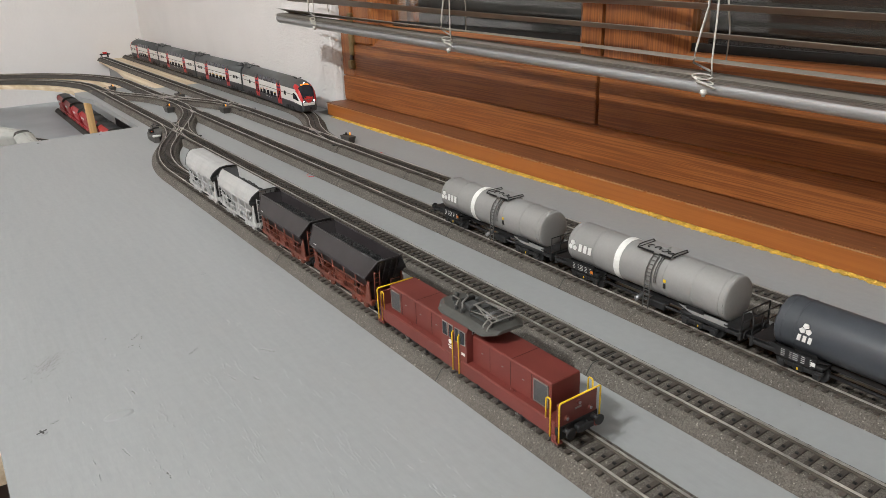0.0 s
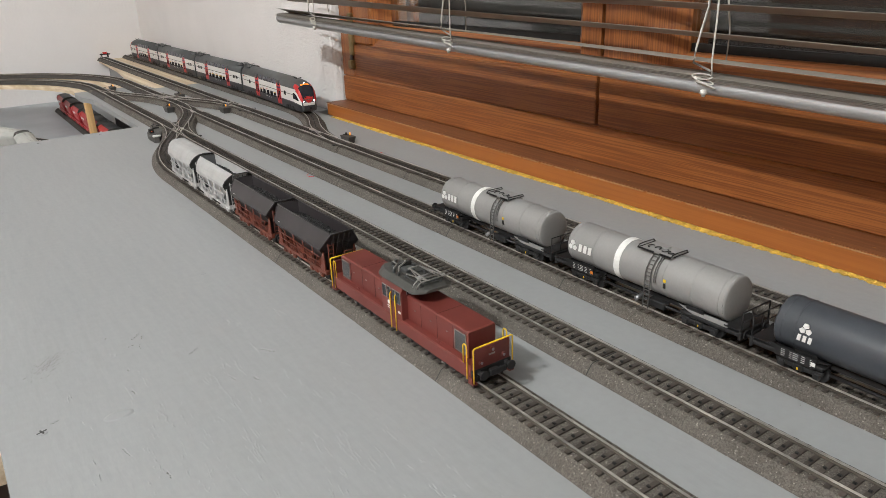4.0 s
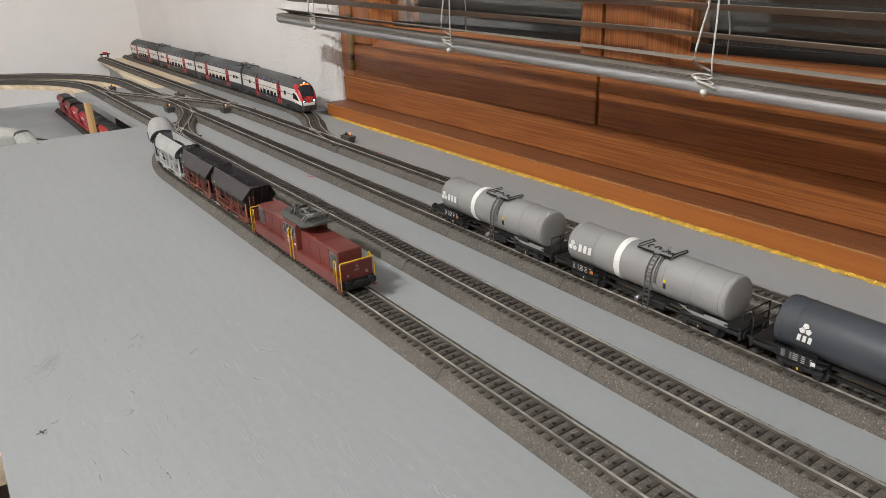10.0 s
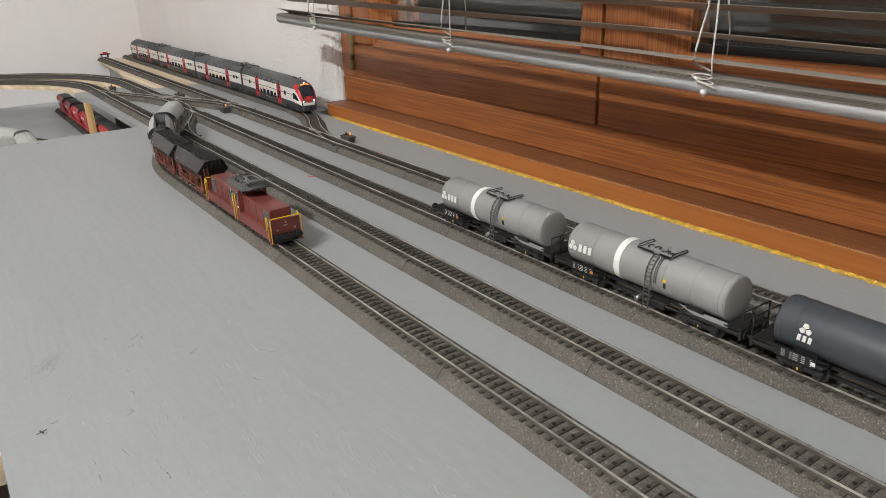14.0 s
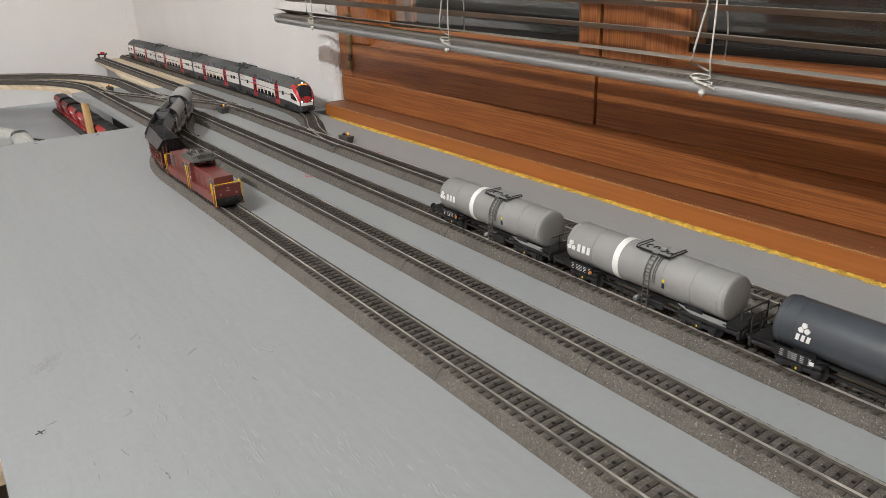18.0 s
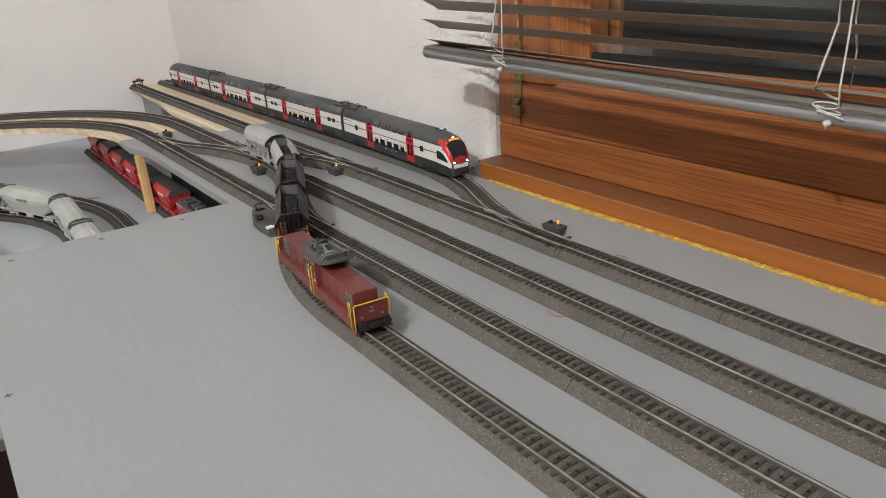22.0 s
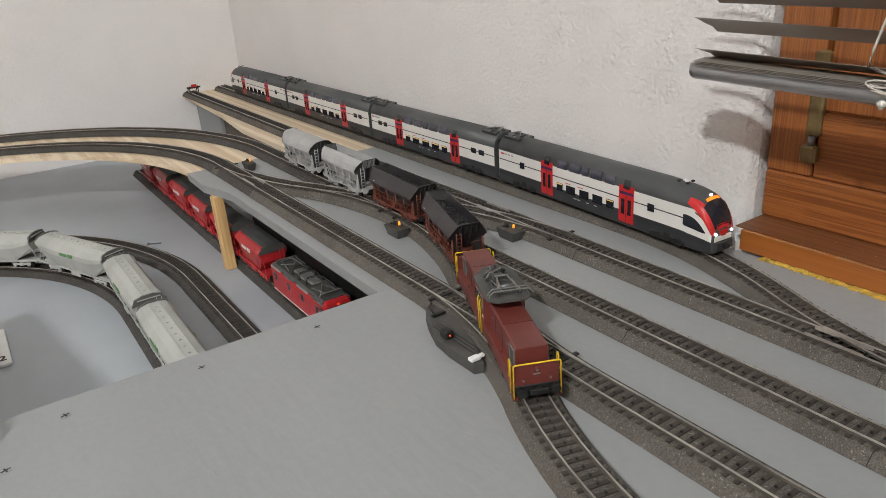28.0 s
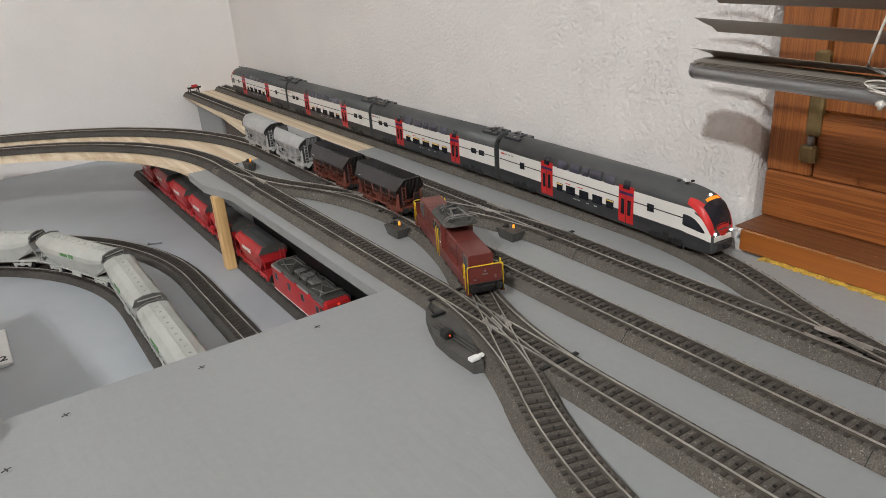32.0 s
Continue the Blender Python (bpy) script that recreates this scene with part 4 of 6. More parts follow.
def hopper(name, label, body_mat, frame_mat, load, closed=False, round_side=False):
    """A saddle hopper: sides fold outwards to a ridge, the ends flare to the rim, an open steel frame stands under it."""
    o = thing(name, label, "wagon", "hopper wagons behind the locomotive")
    half, wide = 0.0445, 0.0163
    fold, top, rim = (0.0300, 0.0432, 0.0078) if round_side else (0.0282, 0.0413, 0.0092)
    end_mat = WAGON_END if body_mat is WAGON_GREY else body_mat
    part("underframe", Shape().box(-0.0110, 0.0110, -half, half, 0.0082, 0.0104, 0.0004), frame_mat, o)

    def side():
        """Half section from the chute to the rim: across, length, height."""
        if round_side:
            return [(0.0086, 0.0370, 0.0165), (wide, 0.0420, fold), (wide * 0.985, 0.0415, fold + 0.0026), (0.0143, 0.0440, fold + 0.0068), (0.0113, 0.0468, fold + 0.0106), (rim, 0.0485, top)]
        return [(0.0086, 0.0370, 0.0165), (wide, 0.0425, fold), (wide * 0.99, 0.0430, fold + 0.0014), (rim, 0.0490, top)]
    sec = side()
    n = len(sec)
    body = Shape()
    for x in (-1, 1):
        v = [(x * a, k * b, c) for a, b, c in sec for k in (-1, 1)]
        body.add(v, [(2 * i, 2 * i + 1, 2 * i + 3, 2 * i + 2) for i in range(n - 1)], False)
    if closed:
        v = [(x * rim * q, k * 0.0485, top + (1 - q) * 0.0022) for q in (1, 0.55) for x in (-1, 1) for k in (-1, 1)]
        body.add(v, [(0, 1, 5, 4), (4, 5, 7, 6), (6, 7, 3, 2)])
    bd = part("hopper_body", body, body_mat, o)
    # thin rim lips and the inner walls
    for x in (-1, 1):
        if not closed:
            e0, e1 = sec[-1][1], sec[-1][1] * 0.94
            part("inner_wall", Shape().add([(x * rim, -e0, top), (x * rim, e0, top), (x * rim * 0.80, e1, top - 0.0100), (x * rim * 0.80, -e1, top - 0.0100)], [(0, 1, 2, 3)]), body_mat, bd)
            part("rim_lip", Shape().tube([(x * rim, -e0, top), (x * rim, e0, top)], 0.0005, 6), body_mat, bd)
        part("fold_ridge", Shape().tube([(x * wide, -0.0408, fold), (x * wide, 0.0408, fold)], 0.0004, 5), body_mat, bd)
    for k in (-1, 1):
        lo, mid, hi = sec[0], sec[1], sec[-1]
        face = Shape()
        pts = [(-a, k * b, c) for a, b, c in sec] + [(a, k * b, c) for a, b, c in reversed(sec)]
        for i in range(n - 1):
            face.add([pts[i], pts[i + 1], pts[2 * n - 2 - i], pts[2 * n - 1 - i]], [(0, 1, 2, 3)])
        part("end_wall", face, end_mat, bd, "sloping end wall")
        if not closed:
            part("rim_lip", Shape().tube([(-rim, k * hi[1], top), (rim, k * hi[1], top)], 0.0005, 6), body_mat if not round_side else end_mat, bd)
            part("inner_wall", Shape().add([(-rim, k * hi[1], top), (rim, k * hi[1], top), (rim * 0.80, k * hi[1] * 0.90, top - 0.0100), (-rim * 0.80, k * hi[1] * 0.90, top - 0.0100)], [(0, 1, 2, 3)]), body_mat, bd)
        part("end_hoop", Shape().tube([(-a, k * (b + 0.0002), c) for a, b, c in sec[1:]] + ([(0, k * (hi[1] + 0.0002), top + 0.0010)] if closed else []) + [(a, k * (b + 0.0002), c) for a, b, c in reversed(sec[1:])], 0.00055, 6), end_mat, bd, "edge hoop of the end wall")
        for x in (-0.0070, -0.0024, 0.0024, 0.0070):
            part("end_rib", Shape().tube([(x * 0.9, k * (lo[1] + 0.0006), lo[2]), (x, k * (mid[1] + 0.0006), mid[2]), (x * 0.95, k * (hi[1] + 0.0002), top - 0.0016)], 0.00045, 5), end_mat, bd)
        for x in (-1, 1):
            part("corner_post", Shape().tube([(x * 0.0128, k * (half - 0.0016), 0.0104), (x * 0.0134, k * 0.0415, fold - 0.0020)], 0.0008, 6), frame_mat, o)
            part("corner_gusset", Shape().prism([(k * 0.0360, 0.0104), (k * 0.0430, 0.0104), (k * 0.0405, 0.0225), (k * 0.0385, 0.0225)], "x", x * 0.0126, x * 0.0136), frame_mat, o)
        for x in (-1, 1):
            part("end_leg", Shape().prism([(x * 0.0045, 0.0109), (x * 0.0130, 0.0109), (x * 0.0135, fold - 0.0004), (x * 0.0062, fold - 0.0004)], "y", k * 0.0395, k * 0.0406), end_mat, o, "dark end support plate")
        ladder("end_ladder", o, frame_mat, (-0.0085, k * (half + 0.0006), 0.0095), (-0.0085, k * (half + 0.0012), fold + 0.0050), 0.0042, (1, 0, 0), 7, 0.00035)
        part("end_sill", Shape().box(-0.0140, 0.0140, k * (half - 0.001), k * (half + 0.0008), 0.0078, 0.0116, 0.0004), frame_mat, o)
        buffers(o, k * (half + 0.0006), k, CHASSIS if frame_mat is not WAGON_GREY else WAGON_GREY, 0.0095)
        part("platform", Shape().box(-0.0135, 0.0135, k * 0.0330, k * half, 0.0104, 0.0109), frame_mat, o)
        part("railing", Shape().tube([(0.0130, k * half, 0.0109), (0.0130, k * half, 0.0235), (0.0030, k * half, 0.0235), (0.0030, k * half, 0.0109)], 0.0004, 5), frame_mat, o)
        part("air_tank", Shape().tube([(-0.0070, k * 0.0360, 0.0135), (0.0070, k * 0.0360, 0.0135)], 0.0022, 8), frame_mat, o)
    for x in (-1, 1):
        part("sole_bar", Shape().box(x * 0.0124, x * 0.0138, -half, half, 0.0078, 0.0104, 0.0003), frame_mat, o)
        for yy in (-0.0250, -0.0085, 0.0085, 0.0250):
            part("strut", Shape().tube([(x * 0.0134, yy, 0.0104), (x * 0.0152, yy * 1.06, fold - 0.0010)], 0.00065, 5), frame_mat, o)
        for z, w in ((0.0165, 0.0150), (0.0218, 0.0154)):
            part("side_rail", Shape().tube([(x * w, -0.0395, z), (x * w, 0.0395, z)], 0.00042, 5), frame_mat, o)
        for yy in (-0.0330, 0.0330):
            part("diagonal", Shape().tube([(x * 0.0136, yy - math.copysign(0.0075, yy), 0.0106), (x * 0.0140, yy, 0.0215)], 0.0006, 5), frame_mat, o)
        part("chute", Shape().prism([(-0.0180, 0.0168), (0.0180, 0.0168), (0.0110, 0.0060), (-0.0110, 0.0060)], "x", x * 0.0030, x * 0.0098), body_mat if body_mat is not WAGON_GREY else frame_mat, o)
        part("chute_flap", Shape().prism([(-0.0150, 0.0155), (0.0150, 0.0155), (0.0120, 0.0085), (-0.0120, 0.0085)], "x", x * 0.0100, x * 0.0106), frame_mat, o)
        wheel = part("brake_wheel", Shape().tube([(x * 0.0146 + 0, 0.0160 + 0.0022 * cos(t), 0.0130 + 0.0022 * sin(t)) for t in [i * pi / 6 for i in range(13)]], 0.0004, 5), frame_mat, o)
        part("spoke", Shape().tube([(x * 0.0146, 0.0138, 0.0130), (x * 0.0146, 0.0182, 0.0130)], 0.0003, 4), frame_mat, wheel)
        bars(bd, WHITE, [(0.0330, 0.0375, fold + 0.0016, fold + 0.0026)], x * (wide - 0.0009), x)
        part("lever_box", Shape().box(x * 0.0136, x * 0.0146, -0.0060, 0.0010, 0.0100, 0.0140, 0.0004), frame_mat, o)
    if not closed:
        heap = Shape()
        rnd = random.Random(len(bpy.data.objects))
        rows, w = 22, 8
        e = sec[-1][1] * 0.92
        net = []
        for i in range(rows):
            y = -e + 2 * e * i / (rows - 1)
            hump = load * max(0, 1 - abs((i - rows / 2) / (rows / 2)) ** 1.6)
            net.append([(-rim * 0.86 + rim * 1.72 * j / (w - 1), y, top - 0.0092 + hump * (1 - abs((j - 3.5) / 4.2) ** 1.4) + rnd.uniform(-0.0005, 0.0007)) for j in range(w)])
        heap.loft(net, caps=False, closed=False)
        for _ in range(420):
            y, x = rnd.uniform(-e * 0.72, e * 0.72), rnd.uniform(-rim * 0.72, rim * 0.72)
            z = top - 0.0092 + load * (1 - abs(y / e) ** 1.6) * (1 - abs(x / (rim * 1.25)) ** 1.4)
            c = rnd.uniform(0.0003, 0.0008)
            heap.box(-c, c, -c, c, -c, c, m=pose(x, y, z + 0.0002, rnd.uniform(0, 90), rnd.uniform(0, 90), rnd.uniform(0, 90)))
        tagged(part("coal_load", heap, COAL, o, "heap of black coal"), kind="stuff")
    for k in (-1, 1):
        bogie(o, k * 0.0255, frame_mat, 0.0090, 0.0120)
    return o


# ---- tank wagons ----


def print_mark(parent, x, y, z, size, mat):
    """The three-lobed maker's mark as a plain shape."""
    for a in (90, 210, 330):
        u, v = cos(radians(a)), sin(radians(a))
        pts = [(y + size * (p * u - q * v), z + size * (p * v + q * u)) for p, q in ((0.10, 0), (0.42, 0.50), (0.98, 0.36), (1.04, 0), (0.98, -0.36), (0.42, -0.50))]
        part("mark_lobe", Shape().prism(pts, "x", x - 0.0004, x + 0.0004), mat, parent)


def lettering(text, size, mat, parent, m):
    cu = bpy.data.curves.new("text", "FONT")
    cu.body, cu.size, cu.extrude, cu.offset = text, size, 0.00012, size * 0.022
    cu.align_x, cu.align_y = "CENTER", "CENTER"
    tmp = bpy.data.objects.new("text", cu)
    scene.collection.objects.link(tmp)
    me = bpy.data.meshes.new_from_object(tmp.evaluated_get(bpy.context.evaluated_depsgraph_get()))
    bpy.data.objects.remove(tmp)
    bpy.data.curves.remove(cu)
    me.materials.clear()
    me.materials.append(mat)
    ob = new("lettering", me)
    ob.parent = parent
    ob.matrix_basis = m
    return ob


def owner_mark(size, mat, parent, m):
    """Three plain slanted blocks in the colour and size of a painted company mark."""
    for k in (-1, 0, 1):
        a, h, w, lean = k * size * 0.60, size * 0.38, size * 0.19, size * 0.06
        ob = part("mark_block", Shape().prism([(a - w - lean, -h), (a + w - lean, -h), (a + w + lean, h), (a - w + lean, h)], "z", -0.00012, 0.00012), mat, parent)
        ob.matrix_basis = m


def tank_wagon(label, body_mat, band=True, mark_y=-0.052, half=0.0800):
    o = thing("tank_wagon", label, "wagon", "tank wagons standing on the track")
    r, zc = 0.0152, 0.0268
    e = 0.0675
    angles = [i * pi / 16 for i in range(32)]

    def ring(y, k):
        return [(k * r * cos(t), y, zc + k * r * sin(t)) for t in angles]
    tk = part("tank", Shape().loft([ring(-e + 0.0014, 0.992), ring(-e + 0.0024, 1.0), ring(e - 0.0024, 1.0), ring(e - 0.0014, 0.992)], smooth=True, caps=False), body_mat, o)
    for k in (-1, 1):
        part("tank_end", Shape().loft([ring(k * (e - 0.0013), 0.992), ring(k * (e - 0.0006), 0.970), ring(k * (e - 0.0002), 0.90), ring(k * (e + 0.0002), 0.6), ring(k * (e + 0.0003), 0.2), ring(k * (e + 0.0003), 0.01)], smooth=True, caps=False), body_mat, tk, "slightly domed tank end")

    def hoop(y, w, mat, name, grow=0.00035, lab=""):
        s = Shape().loft([[(q * cos(t), yy, zc + q * sin(t)) for t in angles] for yy, q in ((y - w / 2, r), (y - w / 2, r + grow), (y + w / 2, r + grow), (y + w / 2, r))], smooth=False, caps=False)
        return part(name, s, mat, tk, lab)
    for y in (-e + 0.0048, -0.0430, -0.0205 if band else -0.0400, 0.0415 if band else 0.0550, e - 0.0048):
        hoop(y, 0.0005, body_mat, "weld_seam", 0.00022)
    if band:
        hoop(0.0188, 0.0050, WHITE, "white_band", 0.0003, "white hoop round the tank")
    # walkway on top
    zt = zc + r
    part("walkway", Shape().box(-0.0098, 0.0078, -0.0220, 0.0055, zt + 0.0004, zt + 0.0010).box(-0.0010, 0.0010, -0.0210, 0.0045, zt - 0.001, zt + 0.0004), body_mat if band else CHASSIS, o)
    part("walkway_edge", Shape().box(-0.0102, -0.0097, -0.0080, 0.0055, zt + 0.0002, zt + 0.0014).box(-0.0102, -0.0097, -0.0220, -0.0130, zt + 0.0002, zt + 0.0014), CHASSIS, o)
    for yy in (-0.0220, 0.0055):
        part("walkway_rail", Shape().tube([(-0.0090, yy, zt + 0.0008), (-0.0084, yy, zt + 0.0021), (-0.0030, yy, zt + 0.0024), (0.0068, yy, zt + 0.0022), (0.0074, yy, zt + 0.0010)], 0.00042, 5).tube([(-0.0085, yy - 0.0014, zt + 0.0012), (0.0070, yy - 0.0014, zt + 0.0012)], 0.0004, 5), CHASSIS, o)
    for yy in (-0.0175, -0.0125, -0.0065, -0.0010):
        part("hose", Shape().tube([(-0.0035 + 0.0026 * cos(t), yy + 0.0020 * sin(t), zt + 0.0016) for t in [i * pi / 5 + yy * 300 for i in range(7)]], 0.00042, 5), CHASSIS, o)
    part("dome", Shape().tube([(0.003, -0.0085, zt - 0.0005), (0.003, -0.0085, zt + 0.0020)], 0.0030, 12), body_mat, o)
    for x in (-1, 1):
        pts = [(x * (r + 0.0016) * cos(t), -0.0100, zc + (r + 0.0014) * sin(t)) for t in [radians(d) for d in (58, 40, 22, 8)]] + [(x * (r + 0.0018), -0.0100, 0.0048)]
        s = Shape()
        for d in (-0.0022, 0.0022):
            s.tube([(a, b + d, c) for a, b, c in pts], 0.00048, 5)
        for i in range(7):
            p = Vector(pts[3]).lerp(Vector(pts[4]), (i + 0.3) / 7)
            s.tube([p + Vector((0, -0.0022, 0)), p + Vector((0, 0.0022, 0))], 0.00038, 4)
        for i in range(5):
            t = (i + 0.4) / 5 * 3
            p = Vector(pts[int(t)]).lerp(Vector(pts[int(t) + 1]), t - int(t))
            s.tube([p + Vector((0, -0.0022, 0)), p + Vector((0, 0.0022, 0))], 0.00038, 4)
        part("ladder", s, LADDER_GREY if band else CHASSIS, o, "curved side ladder")
        for d in (-0.0044, -0.0060):
            part("ladder_hoop", Shape().tube([(x * (r + 0.0010) * cos(t), -0.0100 + d, zc + (r + 0.0010) * sin(t)) for t in [radians(q) for q in (60, 42, 24, 6, -8)]], 0.00035, 5), LADDER_GREY if band else CHASSIS, o)
        part("marking", Shape().box(x * (r - 0.0006), x * (r + 0.0004), -0.0236, -0.0218, zc + 0.0003, zc + 0.0022), YELLOW, tk)
        part("marking", Shape().box(x * (r - 0.0010), x * (r + 0.0003), -0.0236, -0.0218, zc - 0.0040, zc - 0.0006), BLACK, tk)
        turn = 90 if x > 0 else -90
        if band:
            mm = pose(x * (r + 0.0001), mark_y, zc + 0.0016, 90, 0, turn)
            owner_mark(0.0078, WHITE, tk, mm)
            print_mark(tk, x * (r - 0.0001), mark_y + (-0.0122 if x > 0 else 0.0122), zc + 0.0016, 0.0040, WHITE)
        else:
            owner_mark(0.0052, WHITE, tk, pose(x * (r - 0.0001), mark_y, zc - 0.0010, 90, 0, turn))
            print_mark(tk, x * (r - 0.0002), mark_y, zc + 0.0048, 0.0034, WHITE)
    part("centre_sill", Shape().box(-0.0045, 0.0045, -half, half, 0.0080, 0.0115, 0.0004), CHASSIS, o)
    for k in (-1, 1):
        part("saddle", Shape().prism([(-0.0120, 0.0105), (0.0120, 0.0105), (0.0150, 0.0185), (0.0085, 0.0140), (0, 0.0125), (-0.0085, 0.0140), (-0.0150, 0.0185)], "y", k * 0.040, k * 0.053), CHASSIS, o)
        part("bolster", Shape().box(-0.0145, 0.0145, k * 0.036, k * half, 0.0098, 0.0122, 0.0004), CHASSIS, o)
        part("end_sill", Shape().box(-0.0150, 0.0150, k * (half - 0.0015), k * (half + 0.0006), 0.0080, 0.0135, 0.0004), CHASSIS, o)
        part("platform", Shape().box(-0.0140, 0.0140, k * (e + 0.0005), k * half, 0.0136, 0.0142), CHASSIS, o)
        if k < 0 or not band:
            part("railing", Shape().tube([(-0.0140, k * half, 0.0142), (-0.0140, k * half, 0.0265), (0.0140, k * half, 0.0265), (0.0140, k * half, 0.0142)], 0.0005, 5).tube([(-0.0140, k * half, 0.0200), (0.0140, k * half, 0.0200)], 0.0004, 5).tube([(-0.0045, k * half, 0.0142), (-0.0045, k * half, 0.0265)], 0.0004, 5), CHASSIS, o)
        buffers(o, k * (half + 0.0005), k, CHASSIS, 0.0112)
        bogie(o, k * 0.0500, CHASSIS, 0.0105, 0.0125)
        for x in (-1, 1):
            part("side_shield", Shape().prism([(k * 0.0340, 0.0152), (k * 0.0700, 0.0152), (k * 0.0700, 0.0122), (k * 0.0440, 0.0122)], "x", x * 0.0126, x * 0.0134), body_mat if (band and k < 0) else CHASSIS, o)
            part("axle_mark", Shape().box(x * 0.0141, x * 0.0145, k * 0.0497, k * 0.0505, 0.0052, 0.0066), YELLOW, o)
    for x in (-1, 1):
        part("side_pipe", Shape().tube([(x * 0.0100, -0.034, 0.0075), (x * 0.0100, 0.034, 0.0075)], 0.0009, 6), CHASSIS, o)
        part("brake_box", Shape().box(x * 0.0060, x * 0.0125, -0.022, -0.008, 0.0050, 0.0100, 0.0006), CHASSIS, o)
        part("outlet", Shape().tube([(x * 0.0080, 0.0, 0.0085), (x * 0.0150, 0.0, 0.0070)], 0.0016, 8), STEEL, o)
        sgn = 1 if mark_y > 0 else -1
        pl = part("data_plate", Shape().box(x * 0.0148, x * 0.0154, sgn * 0.0400, sgn * 0.0640, 0.0100, 0.0160), CHASSIS, o, "black data plate with white print")
        bars(pl, WHITE, [(sgn * (0.042 + 0.004 * i), sgn * (0.0432 + 0.004 * i + 0.0010 * ((i * 7) % 3)), z, z + 0.0002) for i in range(5) for z in (0.0112, 0.0124, 0.0136, 0.0148)], x * 0.0154, x)
        bars(pl, SIGN_ORANGE if band else WHITE, [(sgn * 0.0400, sgn * 0.0425, 0.0118, 0.0140)], x * 0.01545, x)
    return o


def rail_pose(x, y, heading=0.0, z=RAIL_Z):
    return pose(x, y, z, 0, 0, -math.degrees(heading))


# ---- the double-deck railcar ----
# paler than PANE: the bluish reflection on the upper windows is in the colour
UPPER_PANE = material("glazing_with_reflection", (0.085, 0.082, 0.115), 0.14, vary=0.25, size=45, spec=0.7)
CAR_H, CAR_W = 0.0540, 0.0165


def coach(name, label, length, doors, nose=0, pairs=(), singles=(), lit=False, mark=None):
    """One car; y runs along it from -length/2. nose: -1 or 1 for the end with a driver's cab."""
    o = thing(name, label, "train car", "cars of the double-deck railcar")
    y0, y1 = -length / 2, length / 2

    def size(y):
        """Half width and height of the section at y."""
        d = (y - y0) if nose < 0 else (y1 - y) if nose > 0 else 1.0
        pts = [(0.0, 0.0112, 0.0225), (0.0015, 0.0132, 0.0295), (0.005, 0.0148, 0.0375), (0.010, 0.0157, 0.0442), (0.016, 0.0161, 0.0484), (0.023, 0.0164, 0.0509), (0.033, 0.0165, 0.0525), (0.06, CAR_W, CAR_H)]
        for i in range(len(pts) - 1):
            if d < pts[i + 1][0]:
                a, b, c, e = pts[max(i - 1, 0)], pts[i], pts[i + 1], pts[min(i + 2, len(pts) - 1)]
                t, run = max(0, (d - b[0]) / (c[0] - b[0])), c[0] - b[0]
                out = []
                for j in (1, 2):
                    g0 = (c[j] - a[j]) / (c[0] - a[0]) * run if i else (c[j] - b[j]) * 1.3
                    g1 = (e[j] - b[j]) / (e[0] - b[0]) * run
                    out.append(b[j] * (2 * t ** 3 - 3 * t * t + 1) + g0 * (t ** 3 - 2 * t * t + t) + c[j] * (3 * t * t - 2 * t ** 3) + g1 * (t ** 3 - t * t))
                return out[0], out[1]
        return CAR_W, CAR_H

    def wide(y, z):
        w, h = size(y)
        u = z / h
        lean = 1.0 if u < 0.70 else sqrt(max(0, 1 - ((u - 0.70) / 0.30) ** 2.4))
        return w * max(lean, 0.0) * (0.93 + 0.07 * min(1, z / 0.010))

    if nose:
        ys = [y0 + d for d in (0, 0.0007, 0.0015, 0.003, 0.005, 0.0075, 0.010, 0.013, 0.016, 0.0195, 0.023, 0.028, 0.033, 0.045, 0.06)] + [y1]
        ys = ys if nose < 0 else sorted(-y for y in ys)
    else:
        ys = [y0, y1]
    us = [0.05, 0.2, 0.45, 0.70, 0.74, 0.78, 0.82, 0.86, 0.89, 0.92, 0.94, 0.96, 0.975, 0.988, 0.996, 1.0]
    rows = []
    for y in ys:
        h = size(y)[1]
        half = [(wide(y, max(0.0030, u * h)), max(0.0030, u * h)) for u in us]
        rows.append([(-a, y, b) for a, b in half] + [(a, y, b) for a, b in reversed(half[:-1])])
    part("body_shell", Shape().loft(rows, smooth=True), TRAIN_ROOF, o, "dark grey roof and shell")

    def panel(name, a, b, z0, z1, mat, label="", proud=0.00018, zs=None, parent=None, sides=(-1, 1)):
        """A painted panel that follows the side; z0 and z1 may depend on y."""
        steps = sorted({a, b, *[y for y in ys if a < y < b]})
        f0 = z0 if callable(z0) else (lambda y: z0)
        f1 = z1 if callable(z1) else (lambda y: z1)
        for sd in sides:
            rr = []
            for y in steps:
                zz = [f0(y) + (f1(y) - f0(y)) * k / 4 for k in range(5)]
                rr.append([(sd * (wide(y, z) + proud), y, z) for z in zz] + [(sd * (wide(y, z) - 0.0004), y, z) for z in reversed(zz)])
            last = part(name, Shape().loft(rr), mat, parent or o, label)
        return last
    end0 = y0 + (0.0012 if nose < 0 else 0.0010)
    end1 = y1 - (0.0012 if nose > 0 else 0.0010)

    def white_top(y):
        h = size(y)[1]
        return min(0.0388, h * 0.80) if h < 0.05 else 0.0388
    panel("white_side", end0, end1, lambda y: 0.0172 if size(y)[1] > 0.0515 else 0.0125 + 0.0047 * max(0.0, (size(y)[1] - 0.0235) / 0.0325), white_top, TRAIN_WHITE, "cream white side panel")
